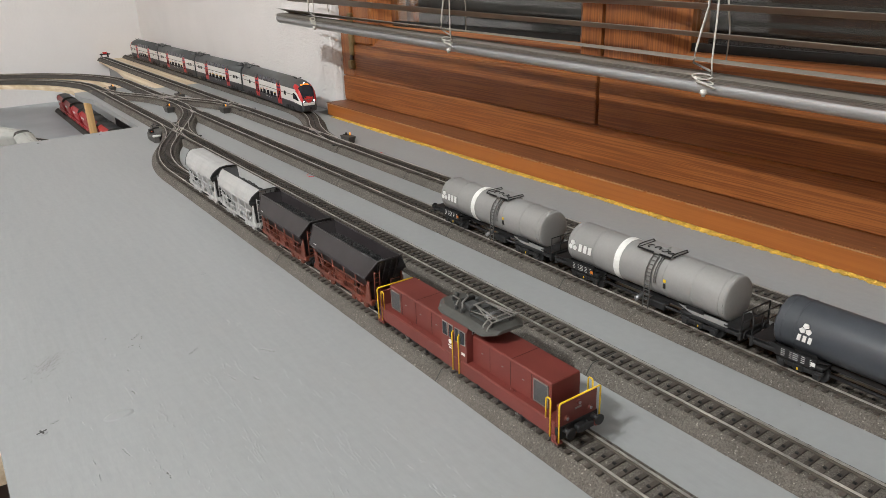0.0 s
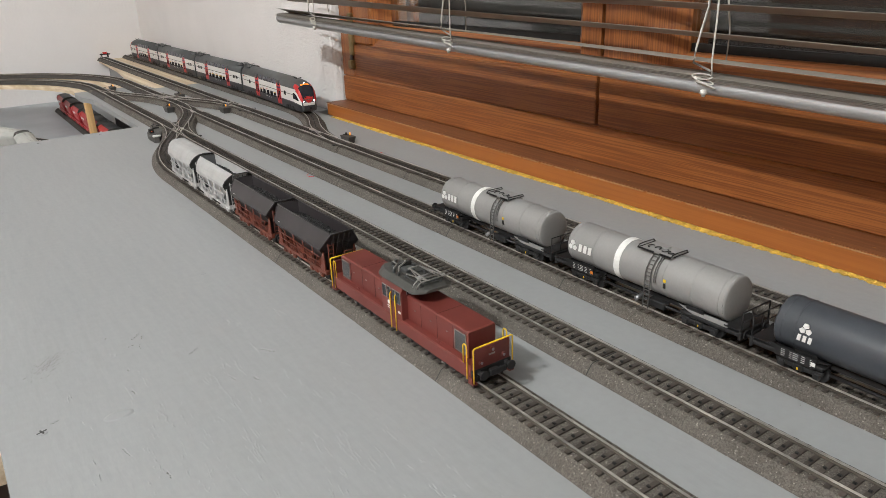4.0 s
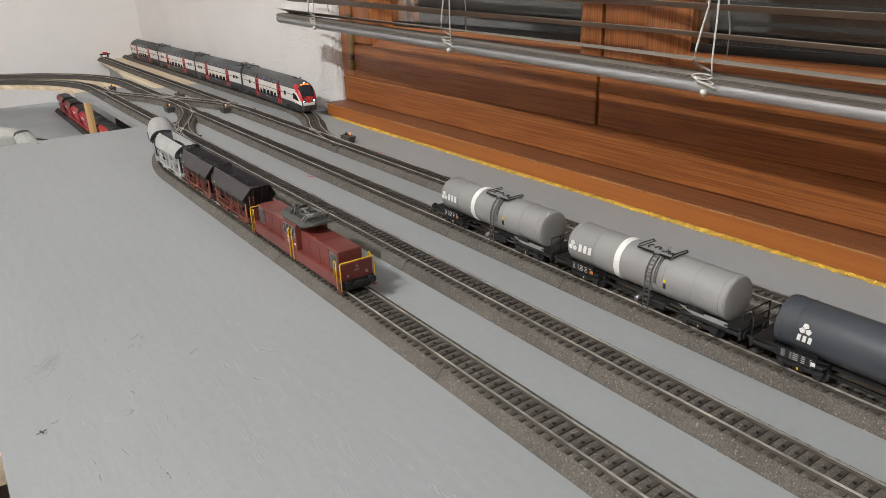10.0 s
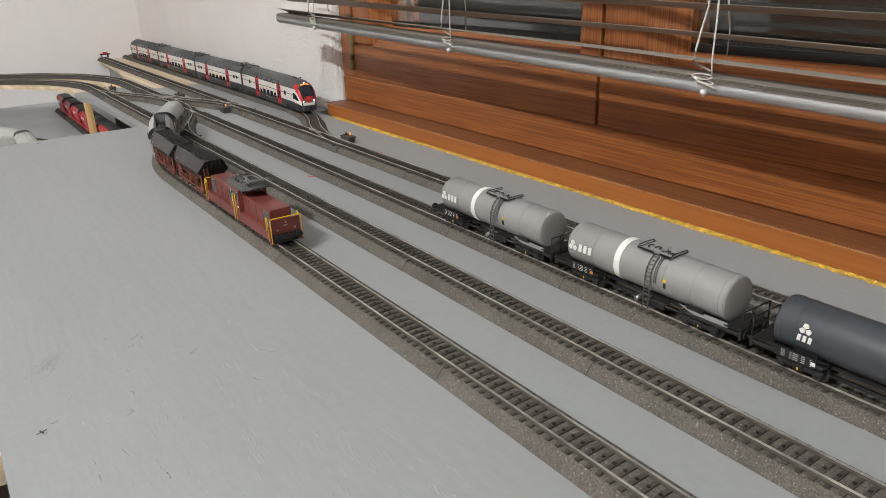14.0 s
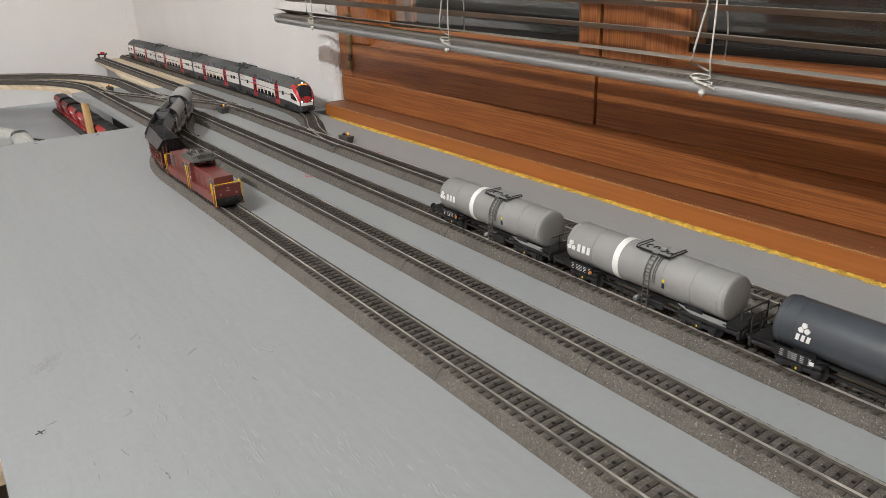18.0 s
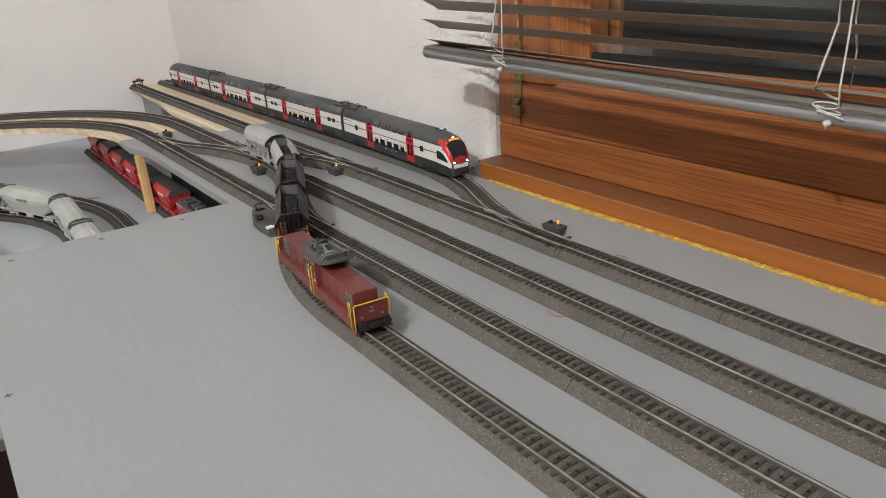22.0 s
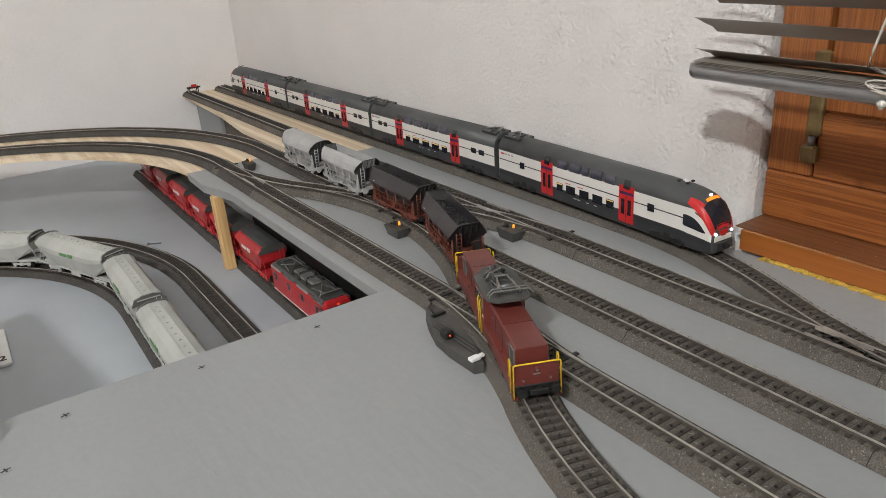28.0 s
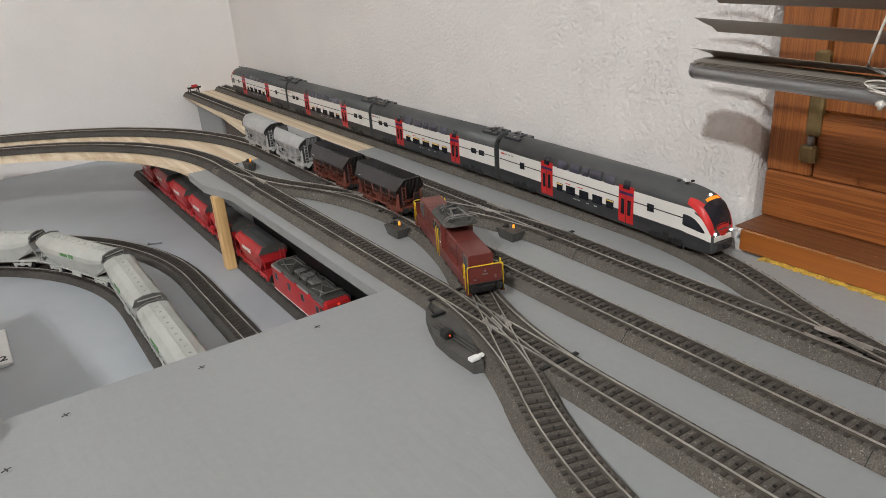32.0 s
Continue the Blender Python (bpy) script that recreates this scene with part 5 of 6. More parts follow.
    panel("skirt", end0, end1, 0.0045, lambda y: 0.0168 if size(y)[1] > 0.0515 else 0.0122 + 0.0046 * max(0.0, (size(y)[1] - 0.0235) / 0.0325), TRAIN_DARK)
    stripe0 = y0 + 0.024 if nose < 0 else y0 + 0.002
    stripe1 = y1 - 0.024 if nose > 0 else y1 - 0.002
    panel("window_stripe", stripe0, stripe1, 0.0283, 0.0293, BLACK, "thin black stripe", 0.00026)
    for dy in doors:
        d = panel("door", dy - 0.0092, dy + 0.0092, 0.0060, 0.0412, TRAIN_RED, "red double door", 0.00040)
        for k in (-1, 1):
            panel("door_pane", dy + k * 0.0040 - 0.0020, dy + k * 0.0040 + 0.0020, 0.0140, 0.0285, PANE, "", 0.00055, parent=o)
        panel("door_band", dy - 0.0085, dy + 0.0085, 0.0330, 0.0356, material("violet_band", (0.05, 0.02, 0.10), 0.4), "", 0.00055)
        panel("roof_window", dy - 0.0038, dy + 0.0038, 0.0385, 0.0462, PANE, "", 0.00060)
        panel("door_seam", dy - 0.0003, dy + 0.0003, 0.0065, 0.0320, BLACK, "", 0.00050)
    a, b = min(doors) + 0.0105, max(doors) - 0.0105
    for p, q in ((0.051, 0.190), (0.247, 0.401), (0.447, 0.531), (0.578, 0.728), (0.787, 0.934)):
        u, v = a + (b - a) * p, a + (b - a) * q
        panel("upper_window_frame", u - 0.0004, v + 0.0004, 0.0384, 0.0467, TRAIN_DARK, "", 0.00035)
        panel("upper_window", u, v, 0.0388, 0.0463, UPPER_PANE, "", 0.00055)
    for i, (p, q) in enumerate(((0.058, 0.164), (0.222, 0.368), (0.429, 0.570), (0.640, 0.785), (0.845, 0.941))):
        u, v = a + (b - a) * p, a + (b - a) * q
        panel("lower_window", u, v, 0.0148, 0.0232, PANE, "", 0.00045)
        if lit or i in (0, 4):
            panel("lit_strip", u + 0.0006, v - 0.0006, 0.0216, 0.0228, LIT_PANE, "warm lit window top", 0.00055)
    for c in singles:
        panel("side_window", c - 0.0038, c + 0.0038, 0.0248, 0.0318, PANE, "", 0.00045)
    for c in pairs:
        for k in (-1, 1):
            panel("side_window", c + k * 0.0075 - 0.0050, c + k * 0.0075 + 0.0050, 0.0258, 0.0318, PANE, "", 0.00045)
    if mark is not None:
        panel("red_mark", mark, mark + 0.0060, 0.0348, 0.0366, TRAIN_RED, "small red emblem", 0.0003)
        for i in range(3):
            panel("print_bar", mark - 0.004 - 0.0058 * i, mark - 0.0005 - 0.0058 * i, 0.0352, 0.0362, TRAIN_DARK, "", 0.0003)
    for c in (a + 0.52 * (b - a), a + 0.72 * (b - a)):
        panel("print_bar", c, c + 0.0075, 0.0246, 0.0254, TRAIN_RED, "", 0.0003)
    for c in [a + (b - a) * k for k in (0.30, 0.42, 0.56, 0.62)]:
        panel("print_bar", c, c + 0.004, 0.0115, 0.0122, WHITE, "", 0.0003)
    for k, lim in ((-1, y0), (1, y1)):
        yc = lim - k * 0.045
        s = Shape()
        for x in (-1, 1):
            s.box(x * 0.0115, x * 0.0168, yc - 0.020, yc + 0.020, 0.0032, 0.0070, 0.0006)
            for q in (-0.0125, 0.0125):
                s.box(x * 0.0120, x * 0.0176, yc + q - 0.005, yc + q + 0.005, 0.0020, 0.0098, 0.0014)
            s.box(x * 0.0120, x * 0.0172, yc - 0.0035, yc + 0.0035, 0.0024, 0.0110, 0.0010)
        s.box(-0.0125, 0.0125, yc - 0.003, yc + 0.003, 0.0040, 0.0066)
        bg = part("bogie", s, CHASSIS, o)
        for q in (-0.0125, 0.0125):
            wheelset(bg, yc + q, 0.0052)
        if not (nose == k):
            part("gangway", Shape().box(-0.0120, 0.0120, lim - k * 0.0002, lim + k * 0.0030, 0.0060, 0.0480, 0.001), BLACK, o, "black folding gangway")
            part("roof_tray", Shape().box(-0.0110, 0.0110, lim - k * 0.0030, lim - k * 0.0300, CAR_H - 0.0030, CAR_H - 0.0002, 0.0004), TRAIN_DARK, o)
            for i in range(9):
                yy = lim - k * (0.004 + 0.0029 * i)
                xx = (-0.0075, 0.0030, -0.0020, 0.0060, -0.0060)[i % 5]
                part("roof_unit", Shape().box(xx - 0.0022, xx + 0.0022, yy - 0.0011, yy + 0.0011, CAR_H - 0.0004, CAR_H + (0.0006, 0.0013, 0.0009)[i % 3], 0.0003), (CHASSIS, TRAIN_DARK, PANTO)[i % 3], o)
            part("roof_bar", Shape().tube([(-0.007, lim - k * 0.027, CAR_H + 0.0022), (0.007, lim - k * 0.012, CAR_H + 0.0028), (-0.006, lim - k * 0.005, CAR_H + 0.0020)], 0.0005, 5), STEEL, o)
    if nose:
        k = nose
        tip = y0 if k < 0 else y1

        def at(d, x, up=0.0003):
            """A point of the sloping front, d metres behind the tip, x across in half widths."""
            y = tip - k * d
            w, h = size(y)
            z = h * (0.70 + 0.30 * (1 - abs(x) ** 2.4) ** (1 / 2.4)) if abs(x) < 1 else h * 0.70
            return (x * w, y - (-k) * 0 + k * up * 0.5, z + up)

        def patch(name, ds, xs, mat, label="", up=0.0003):
            s = Shape()
            s.loft([[at(d, x, up) for x in xs] + [at(d, x, -0.0006) for x in reversed(xs)] for d in ds])
            return part(name, s, mat, o, label)
        xs = [-0.80, -0.5, -0.2, 0.2, 0.5, 0.80]
        patch("windscreen", (0.0007, 0.0015, 0.003, 0.0050, 0.0075, 0.0100, 0.0112), xs, PANE, "dark sloping windscreen", 0.0004)
        patch("display", (0.0116, 0.0138), [-0.46, -0.2, 0.2, 0.46], DISPLAY, "glowing orange destination display", 0.0004)
        patch("front_red", (0.0002, 0.0010), [-0.60, -0.2, 0.2, 0.60], TRAIN_RED, "red front panel", 0.0004)
        for sd in (-1, 1):
            s = Shape()
            rr = []
            for d, za, zb in ((0.0004, 0.0186, 0.0222), (0.0015, 0.0205, 0.0285), (0.003, 0.0235, 0.0325), (0.005, 0.0270, 0.0362), (0.0075, 0.0305, 0.0396), (0.010, 0.0333, 0.0420), (0.013, 0.0358, 0.0438), (0.016, 0.0380, 0.0452), (0.0195, 0.0400, 0.0462), (0.0245, 0.0420, 0.0466)):
                y = tip - k * d
                zz = [za + (zb - za) * q / 4 for q in range(5)]
                rr.append([(sd * (wide(y, z) + 0.0006), y, z) for z in zz] + [(sd * (wide(y, z) - 0.0004), y, z) for z in reversed(zz)])
            s.loft(rr)
            part("red_pillar", s, TRAIN_RED, o, "curved red front pillar")
            s = Shape()
            rr = []
            for d, za, zb in ((0.006, 0.0205, 0.0214), (0.0085, 0.0205, 0.0246), (0.0115, 0.0208, 0.0276), (0.0155, 0.0214, 0.0304), (0.020, 0.0220, 0.0320), (0.026, 0.0224, 0.0326), (0.0278, 0.0232, 0.0320)):
                y = tip - k * d
                zz = [za + (zb - za) * q / 4 for q in range(5)]
                rr.append([(sd * (wide(y, z) + 0.0004), y, z) for z in zz] + [(sd * (wide(y, z) - 0.0004), y, z) for z in reversed(zz)])
            s.loft(rr)
            part("cab_window", s, PANE, o, "dark wedge-shaped cab window")
            yl = tip - k * 0.0022
            part("headlight", Shape().tube([(sd * 0.0096, yl, 0.0200), (sd * 0.0096, yl + k * 0.0032, 0.0200)], 0.0010, 10), WHITE_GLOW if k < 0 else PANE, o, "glowing white headlight")
        part("front_panel", Shape().box(-0.0106, 0.0106, tip - k * 0.0006, tip + k * 0.0005, 0.0128, 0.0176, 0.0003), TRAIN_WHITE, o, "white lower front panel")
        part("front_red", Shape().prism([(-0.0024, 0.0172), (0.0024, 0.0172), (0.0062, 0.0222), (-0.0062, 0.0222)], "y", tip - k * 0.0006, tip + k * 0.0008), TRAIN_RED, o, "red front panel")
        p = at(0.0158, 0.0, 0.0)
        part("headlight", Shape().tube([(0, p[1], p[2] - 0.001), (0, p[1] + k * 0.0012, p[2] + 0.0008)], 0.0010, 10), WHITE_GLOW if k < 0 else PANE, o, "glowing white headlight")
        part("front_apron", Shape().loft([[(-0.0095, tip + k * 0.0025, z) , (-0.0135, tip - k * 0.004, z), (-0.0150, tip - k * 0.012, z), (0.0150, tip - k * 0.012, z), (0.0135, tip - k * 0.004, z), (0.0095, tip + k * 0.0025, z)] for z in (0.0055, 0.0125)]), TRAIN_DARK, o, "dark front apron")
        part("coupler", Shape().box(-0.0025, 0.0025, tip, tip + k * 0.0060, 0.0070, 0.0105, 0.0006), CHASSIS, o)
        for i, (x, d) in enumerate(((-0.004, 0.036), (0.0, 0.040), (0.004, 0.037), (0.002, 0.044), (-0.003, 0.046))):
            part("roof_unit", Shape().box(x - 0.0014, x + 0.0014, tip - k * d - 0.0012, tip - k * d + 0.0012, CAR_H - 0.0004, CAR_H + 0.0012, 0.0003), WHITE if i % 2 else CHASSIS, o)
    return o


def place_coach(ob, ya, yb, xa=None, xb=None):
    """Stands a car between two ends, on its track."""
    xa, xb = xa if xa is not None else XE, xb if xb is not None else XE
    ob.matrix_basis = pose((xa + xb) / 2, (ya + yb) / 2, RAIL_Z, 0, 0, -math.degrees(math.atan2(xb - xa, yb - ya)))


# ---- the red train and the cream wagons on the lower board ----


def low_loco():
    o = thing("electric_locomotive", "red model electric locomotive with dark grey equipment roof", "locomotive")
    h = 0.0725

    def ring(y, w, zt):
        return [(-w, y, 0.0075), (-w, y, 0.0330), (-w * 0.9, y, 0.0370), (-w * 0.72, y, zt), (w * 0.72, y, zt), (w * 0.9, y, 0.0370), (w, y, 0.0330), (w, y, 0.0075)]
    part("body", Shape().loft([ring(-h, 0.0135, 0.0370), ring(-h + 0.004, 0.0160, 0.0385), ring(-h + 0.02, 0.0165, 0.0390), ring(h - 0.02, 0.0165, 0.0390), ring(h - 0.004, 0.0160, 0.0385), ring(h, 0.0135, 0.0370)]), LOW_RED, o)
    part("roof", Shape().loft([[(-0.0152, y, 0.0350), (-0.0150, y, 0.0372), (-0.0122, y, 0.0394), (0.0122, y, 0.0394), (0.0150, y, 0.0372), (0.0152, y, 0.0350)] for y in (-h + 0.006, h - 0.006)]), CAB_ROOF, o, "dark olive grey roof")
    for x in (-1, 1):
        for i, yy in enumerate((-0.055, -0.018, 0.018, 0.055)):
            part("roof_flank", Shape().prism([(yy - 0.014, 0.0340), (yy + 0.014, 0.0340), (yy + 0.014, 0.0372), (yy - 0.014, 0.0372)], "x", x * 0.0150, x * 0.0158), ALU if i % 2 else STEEL, o, "pale grey roof flank panel")
            w = part("window_frame", Shape().box(x * 0.0163, x * 0.0168, yy - 0.0038, yy + 0.0038, 0.0220, 0.0310), STEEL, o)
            part("pane", Shape().box(x * 0.0168, x * 0.0170, yy - 0.0030, yy + 0.0030, 0.0228, 0.0302), PANE, w)
        part("white_line", Shape().box(x * 0.0163, x * 0.0167, -h + 0.006, h - 0.006, 0.0078, 0.0090), WHITE, o)
        part("cab_pane", Shape().box(x * 0.0158, x * 0.0166, -h + 0.004, -h + 0.011, 0.0230, 0.0310), PANE, o)
    for k in (-1, 1):
        part("front_pane", Shape().prism([(-0.0105, 0.0240), (0.0105, 0.0240), (0.0095, 0.0330), (-0.0095, 0.0330)], "y", k * (h - 0.0010), k * (h + 0.0004)), PANE, o)
        part("tail_light", Shape().tube([(0.0, k * h, 0.0345), (0.0, k * (h + 0.0008), 0.0345)], 0.0012, 8), RED_GLOW, o, "glowing red lamp")
        part("handrail", Shape().tube([(-0.0130, k * (h + 0.001), 0.0180), (-0.0100, k * (h + 0.002), 0.0215), (0.0100, k * (h + 0.002), 0.0215), (0.0130, k * (h + 0.001), 0.0180)], 0.0005, 5), STEEL, o)
        buffers(o, k * h, k, CHASSIS, 0.0112)
        bogie(o, k * 0.050, CHASSIS, 0.0140, 0.0130)
        pts = [(-0.0095, k * 0.030, 0.0400), (-0.0060, k * 0.056, 0.0425), (0.0060, k * 0.056, 0.0425), (0.0095, k * 0.030, 0.0400)]
        part("pantograph", Shape().tube(pts, 0.0006, 5).tube([(-0.0095, k * 0.052, 0.0400), (0, k * 0.036, 0.0432), (0.0095, k * 0.052, 0.0400)], 0.0006, 5).tube([(-0.0135, k * 0.058, 0.0412), (-0.011, k * 0.058, 0.0434), (0.011, k * 0.058, 0.0434), (0.0135, k * 0.058, 0.0412)], 0.0006, 5), PANTO, o, "folded pantograph")
    for yy, w, l in ((-0.018, 0.006, 0.007), (0.0, 0.0075, 0.008), (0.018, 0.006, 0.006)):
        bx = part("roof_box", Shape().box(-w, w, yy - l, yy + l, 0.0392, 0.0418, 0.0008), PANTO, o, "grey roof equipment box")
        for i in range(4):
            part("cooling_rib", Shape().box(-w * 0.8, w * 0.8, yy - l * 0.75 + i * l * 0.45, yy - l * 0.75 + i * l * 0.45 + 0.0007, 0.0418, 0.0423), STEEL, bx)
        for x in (-1, 1):
            part("roof_insulator", Shape().tube([(x * 0.0098, yy, 0.0392), (x * 0.0098, yy, 0.0425)], 0.0009, 7), CHASSIS, o)
        part("roof_cable", Shape().tube([(-0.0098, yy, 0.0424), (-0.0040, yy + 0.0090, 0.0430), (0.0098, yy + 0.0110, 0.0424)], 0.0004, 5), CHASSIS, o)
    return o


def low_wagon(label, body, base_mat, lid, group, half=0.066, mark=None, text=""):
    """A closed hopper with sloping ends over an open base_mat."""
    o = thing("hopper_wagon", label, "wagon", group)
    wide, top, e = 0.0180, 0.0470, half - 0.006

    def ring(y, w, zt, zb):
        m = zb + (zt - zb) * 0.52
        return [(-w * 0.72, y, zb), (-w, y, m), (-w * 0.98, y, m + (zt - m) * 0.35), (-w * 0.72, y, m + (zt - m) * 0.80), (-w * 0.30, y, zt), (w * 0.30, y, zt), (w * 0.72, y, m + (zt - m) * 0.80), (w * 0.98, y, m + (zt - m) * 0.35), (w, y, m), (w * 0.72, y, zb)]
    s = Shape().loft([ring(-e, wide, top, 0.0270), ring(-e + 0.006, wide, top, 0.0225), ring(-e * 0.60, wide, top, 0.0120), ring(e * 0.60, wide, top, 0.0120), ring(e - 0.006, wide, top, 0.0225), ring(e, wide, top, 0.0270)])
    bd = part("hopper_body", s, body, o)
    m = 0.0270 + (top - 0.0270) * 0.52
    for k in (-1, 1):
        s = Shape().loft([[(-wide * 1.0, y, m + 0.001), (-wide * 0.78, y, m + (top - m) * 0.88), (-wide * 0.30, y, top + 0.0014), (wide * 0.30, y, top + 0.0014), (wide * 0.78, y, m + (top - m) * 0.88), (wide * 1.0, y, m + 0.001)] for y in (k * (e - 0.0008), k * (e + 0.0016))])
        part("roof_end", s, CAB_ROOF if lid is not None else LADDER_GREY, o, "grey-brown roof end hoop")
    if lid is not None:
        m = 0.0270 + (top - 0.0270) * 0.52
        s = Shape().loft([[(-wide * 0.60, y, m + (top - m) * 0.80), (-wide * 0.56, y, m + (top - m) * 0.90), (-wide * 0.30, y, top + 0.0005), (wide * 0.30, y, top + 0.0005), (wide * 0.73, y, m + (top - m) * 0.83), (wide * 0.80, y, m + 0.0062)] for y in (-e + 0.002, e - 0.002)])
        part("roof_lid", s, lid, o, "dark grey swing roof")
    else:
        for x in (-0.0050, 0.0050):
            part("roof_rib", Shape().box(x - 0.0004, x + 0.0004, -e + 0.002, e - 0.002, top - 0.0002, top + 0.0007), base_mat, o)
        for i in range(9):
            part("roof_latch", Shape().box(-0.0012, 0.0012, -e * 0.8 + i * e * 0.2 - 0.0006, -e * 0.8 + i * e * 0.2 + 0.0006, top - 0.0002, top + 0.0005), STEEL, o)
        for k in (-1, 1):
            part("roof_step", Shape().box(-0.0120, 0.0120, k * (e - 0.002), k * (e + 0.0030), top - 0.0030, top - 0.0022), base_mat, o)
    part("underframe", Shape().box(-0.0110, 0.0110, -half, half, 0.0095, 0.0120, 0.0004), base_mat, o)
    for k in (-1, 1):
        part("end_sill", Shape().box(-0.0150, 0.0150, k * (half - 0.001), k * (half + 0.001), 0.0085, 0.0135, 0.0004), base_mat, o)
        buffers(o, k * (half + 0.0006), k, CHASSIS, 0.0112)
        part("end_wall", Shape().prism([(-0.0105, 0.0265), (0.0105, 0.0265), (0.0120, 0.0120), (-0.0120, 0.0120)], "y", k * (e * 0.62), k * (e * 0.60)), TRAIN_DARK, o)
        bogie(o, k * half * 0.64, base_mat, 0.0100, 0.0122)
        for x in (-1, 1):
            part("end_strut", Shape().tube([(x * 0.0140, k * e * 0.62, 0.0125), (x * 0.0150, k * (e - 0.001), 0.0300)], 0.0007, 5), base_mat, o)
            part("end_strut", Shape().tube([(x * 0.0140, k * (half - 0.001), 0.0130), (x * 0.0135, k * (e - 0.001), 0.0300)], 0.0006, 5), base_mat, o)
        ladder("end_ladder", o, base_mat, (0.0100, k * (half - 0.001), 0.0130), (0.0100, k * (e + 0.001), top - 0.002), 0.0050, (1, 0, 0), 8, 0.00035)
    for x in (-1, 1):
        part("side_sill", Shape().box(x * 0.0140, x * 0.0150, -half, half, 0.0108, 0.0130), base_mat, o)
        for i in range(6):
            yy = -e * 0.62 + i * e * 0.25
            part("rib", Shape().box(x * 0.0118, x * 0.0146, yy - 0.0005, yy + 0.0005, 0.0122, 0.0240), base_mat, o)
        part("valve_box", Shape().box(x * 0.0135, x * 0.0152, -0.012, 0.008, 0.0055, 0.0108, 0.0006), base_mat, o)
        if mark is not None:
            zc = 0.0345
            for i in range(2):
                part("print_block", Shape().box(x * (wide - 0.0008), x * (wide + 0.0004), -0.010 + i * 0.0055, -0.0060 + i * 0.0055, zc - 0.0030, zc + 0.0018), mark, bd, "pale printed emblem")
            for i in range(4):
                part("print_block", Shape().box(x * (wide - 0.0008), x * (wide + 0.0004), 0.0030 + i * 0.0042, 0.0062 + i * 0.0042, zc - 0.0028, zc + 0.0010), mark, bd)
    return o


def lantern_box(name, x, y, turn, glow=True, hx=0.0072, hy=0.0130):
    """A turnout motor box, wider at its top, with its lantern."""
    o = thing(name, "dark grey turnout box with glowing orange lantern" if glow else "dark grey turnout box with unlit lever", "turnout box", "turnout boxes", at=pose(x, y, 0.0003, 0, 0, turn))
    part("case", Shape().loft([[(-hx * k, -hy * k, z), (hx * k, -hy * k, z), (hx * k, hy * k, z), (-hx * k, hy * k, z)] for k, z in ((0.74, 0.0), (1.0, 0.0098), (0.98, 0.0102))]), CASE_GREY, o)
    part("lid", Shape().box(-hx * 0.86, hx * 0.86, -hy * 0.86, hy * 0.86, 0.0101, 0.0106, 0.0002), SLEEPER, o)
    part("lamp_base", Shape().tube([(0.001, -0.004, 0.0104), (0.001, -0.004, 0.0122)], 0.0016, 8), BRASS, o)
    if glow:
        part("lantern", Shape().loft([[(0.001 + r * cos(t), -0.004 + r * sin(t), z) for t in [i * pi / 5 for i in range(10)]] for r, z in ((0.0011, 0.0120), (0.0012, 0.0140), (0.0008, 0.0152), (0.0003, 0.0156))], smooth=True), ORANGE_GLOW, o, "glowing orange lantern")
    part("lever", Shape().tube([(-0.0005, 0.003, 0.0104), (0.0005, 0.0055, 0.0132)], 0.0017, 8).box(-0.003, 0.003, 0.0062, 0.0085, 0.0104, 0.0116, 0.0004), BLACK, o)
    return o

# ---- vehicles in place ----
LOCO = shunter()
BROWN = hopper("hopper_wagon", "dark brown open hopper wagon heaped with coal", WAGON_BROWN, WAGON_RUST, 0.0032)
BROWN_2 = copy_thing(BROWN, Matrix())
GREY_OPEN = hopper("hopper_wagon", "light grey open hopper wagon with little coal", WAGON_GREY, WAGON_GREY, 0.0022, round_side=True)
GREY_SHUT = hopper("hopper_wagon", "light grey hopper wagon with closed round roof", WAGON_GREY, WAGON_GREY, 0, closed=True, round_side=True)

t1 = tank_wagon("light grey tank wagon with white hoop and side ladder", TANK_GREY, True, 0.0490)
t1.matrix_basis = rail_pose(XC, 0.1434)
copy_thing(t1, rail_pose(XC, -0.0217))
t3 = tank_wagon("dark blue-grey tank wagon with black ladder", TANK_DARK, False, 0.0485)
t3.matrix_basis = rail_pose(XC, -0.1885)


# ---- the railcar on the wall track ----
c1 = coach("railcar_end_car", "white double-deck railcar front car with red doors and glowing headlights", 0.289, (-0.0518, 0.0603), -1, (), (0.1015, -0.0811), mark=0.133)
place_coach(c1, 0.813, 1.102, 0.3090, 0.3205)
c2 = coach("railcar_middle_car", "white double-deck railcar middle car with red doors and lit windows", 0.287, (-0.0645, 0.0665), 0, (-0.1110, 0.1105), (), True, mark=0.134)
place_coach(c2, 1.109, 1.396)
c3 = coach("railcar_middle_car", "white double-deck railcar middle car with red doors", 0.300, (-0.0690, 0.0680), 0, (-0.1150, 0.1150), (), mark=0.140)
place_coach(c3, 1.403, 1.703)
c4 = coach("railcar_end_car", "white double-deck railcar rear car with red doors", 0.300, (-0.0600, 0.0650), 1, (), (-0.105, 0.095), mark=-0.135)
place_coach(c4, 1.710, 2.010)

# ---- trains on the lower board ----
ll = low_loco()
ll.matrix_basis = pose(0.0825, 1.163, LZ + RAIL_Z)
first = low_wagon("bright red covered hopper wagon with grey roof", LOW_RED, LOW_RED, DARK_GREY, "red hopper wagons on the lower board", 0.0470, WHITE)
for i in range(6):
    y = 1.3045 + i * 0.1045
    if i == 0:
        first.matrix_basis = pose(0.0825, y, LZ + RAIL_Z)
    else:
        copy_thing(first, pose(0.0825, y, LZ + RAIL_Z))


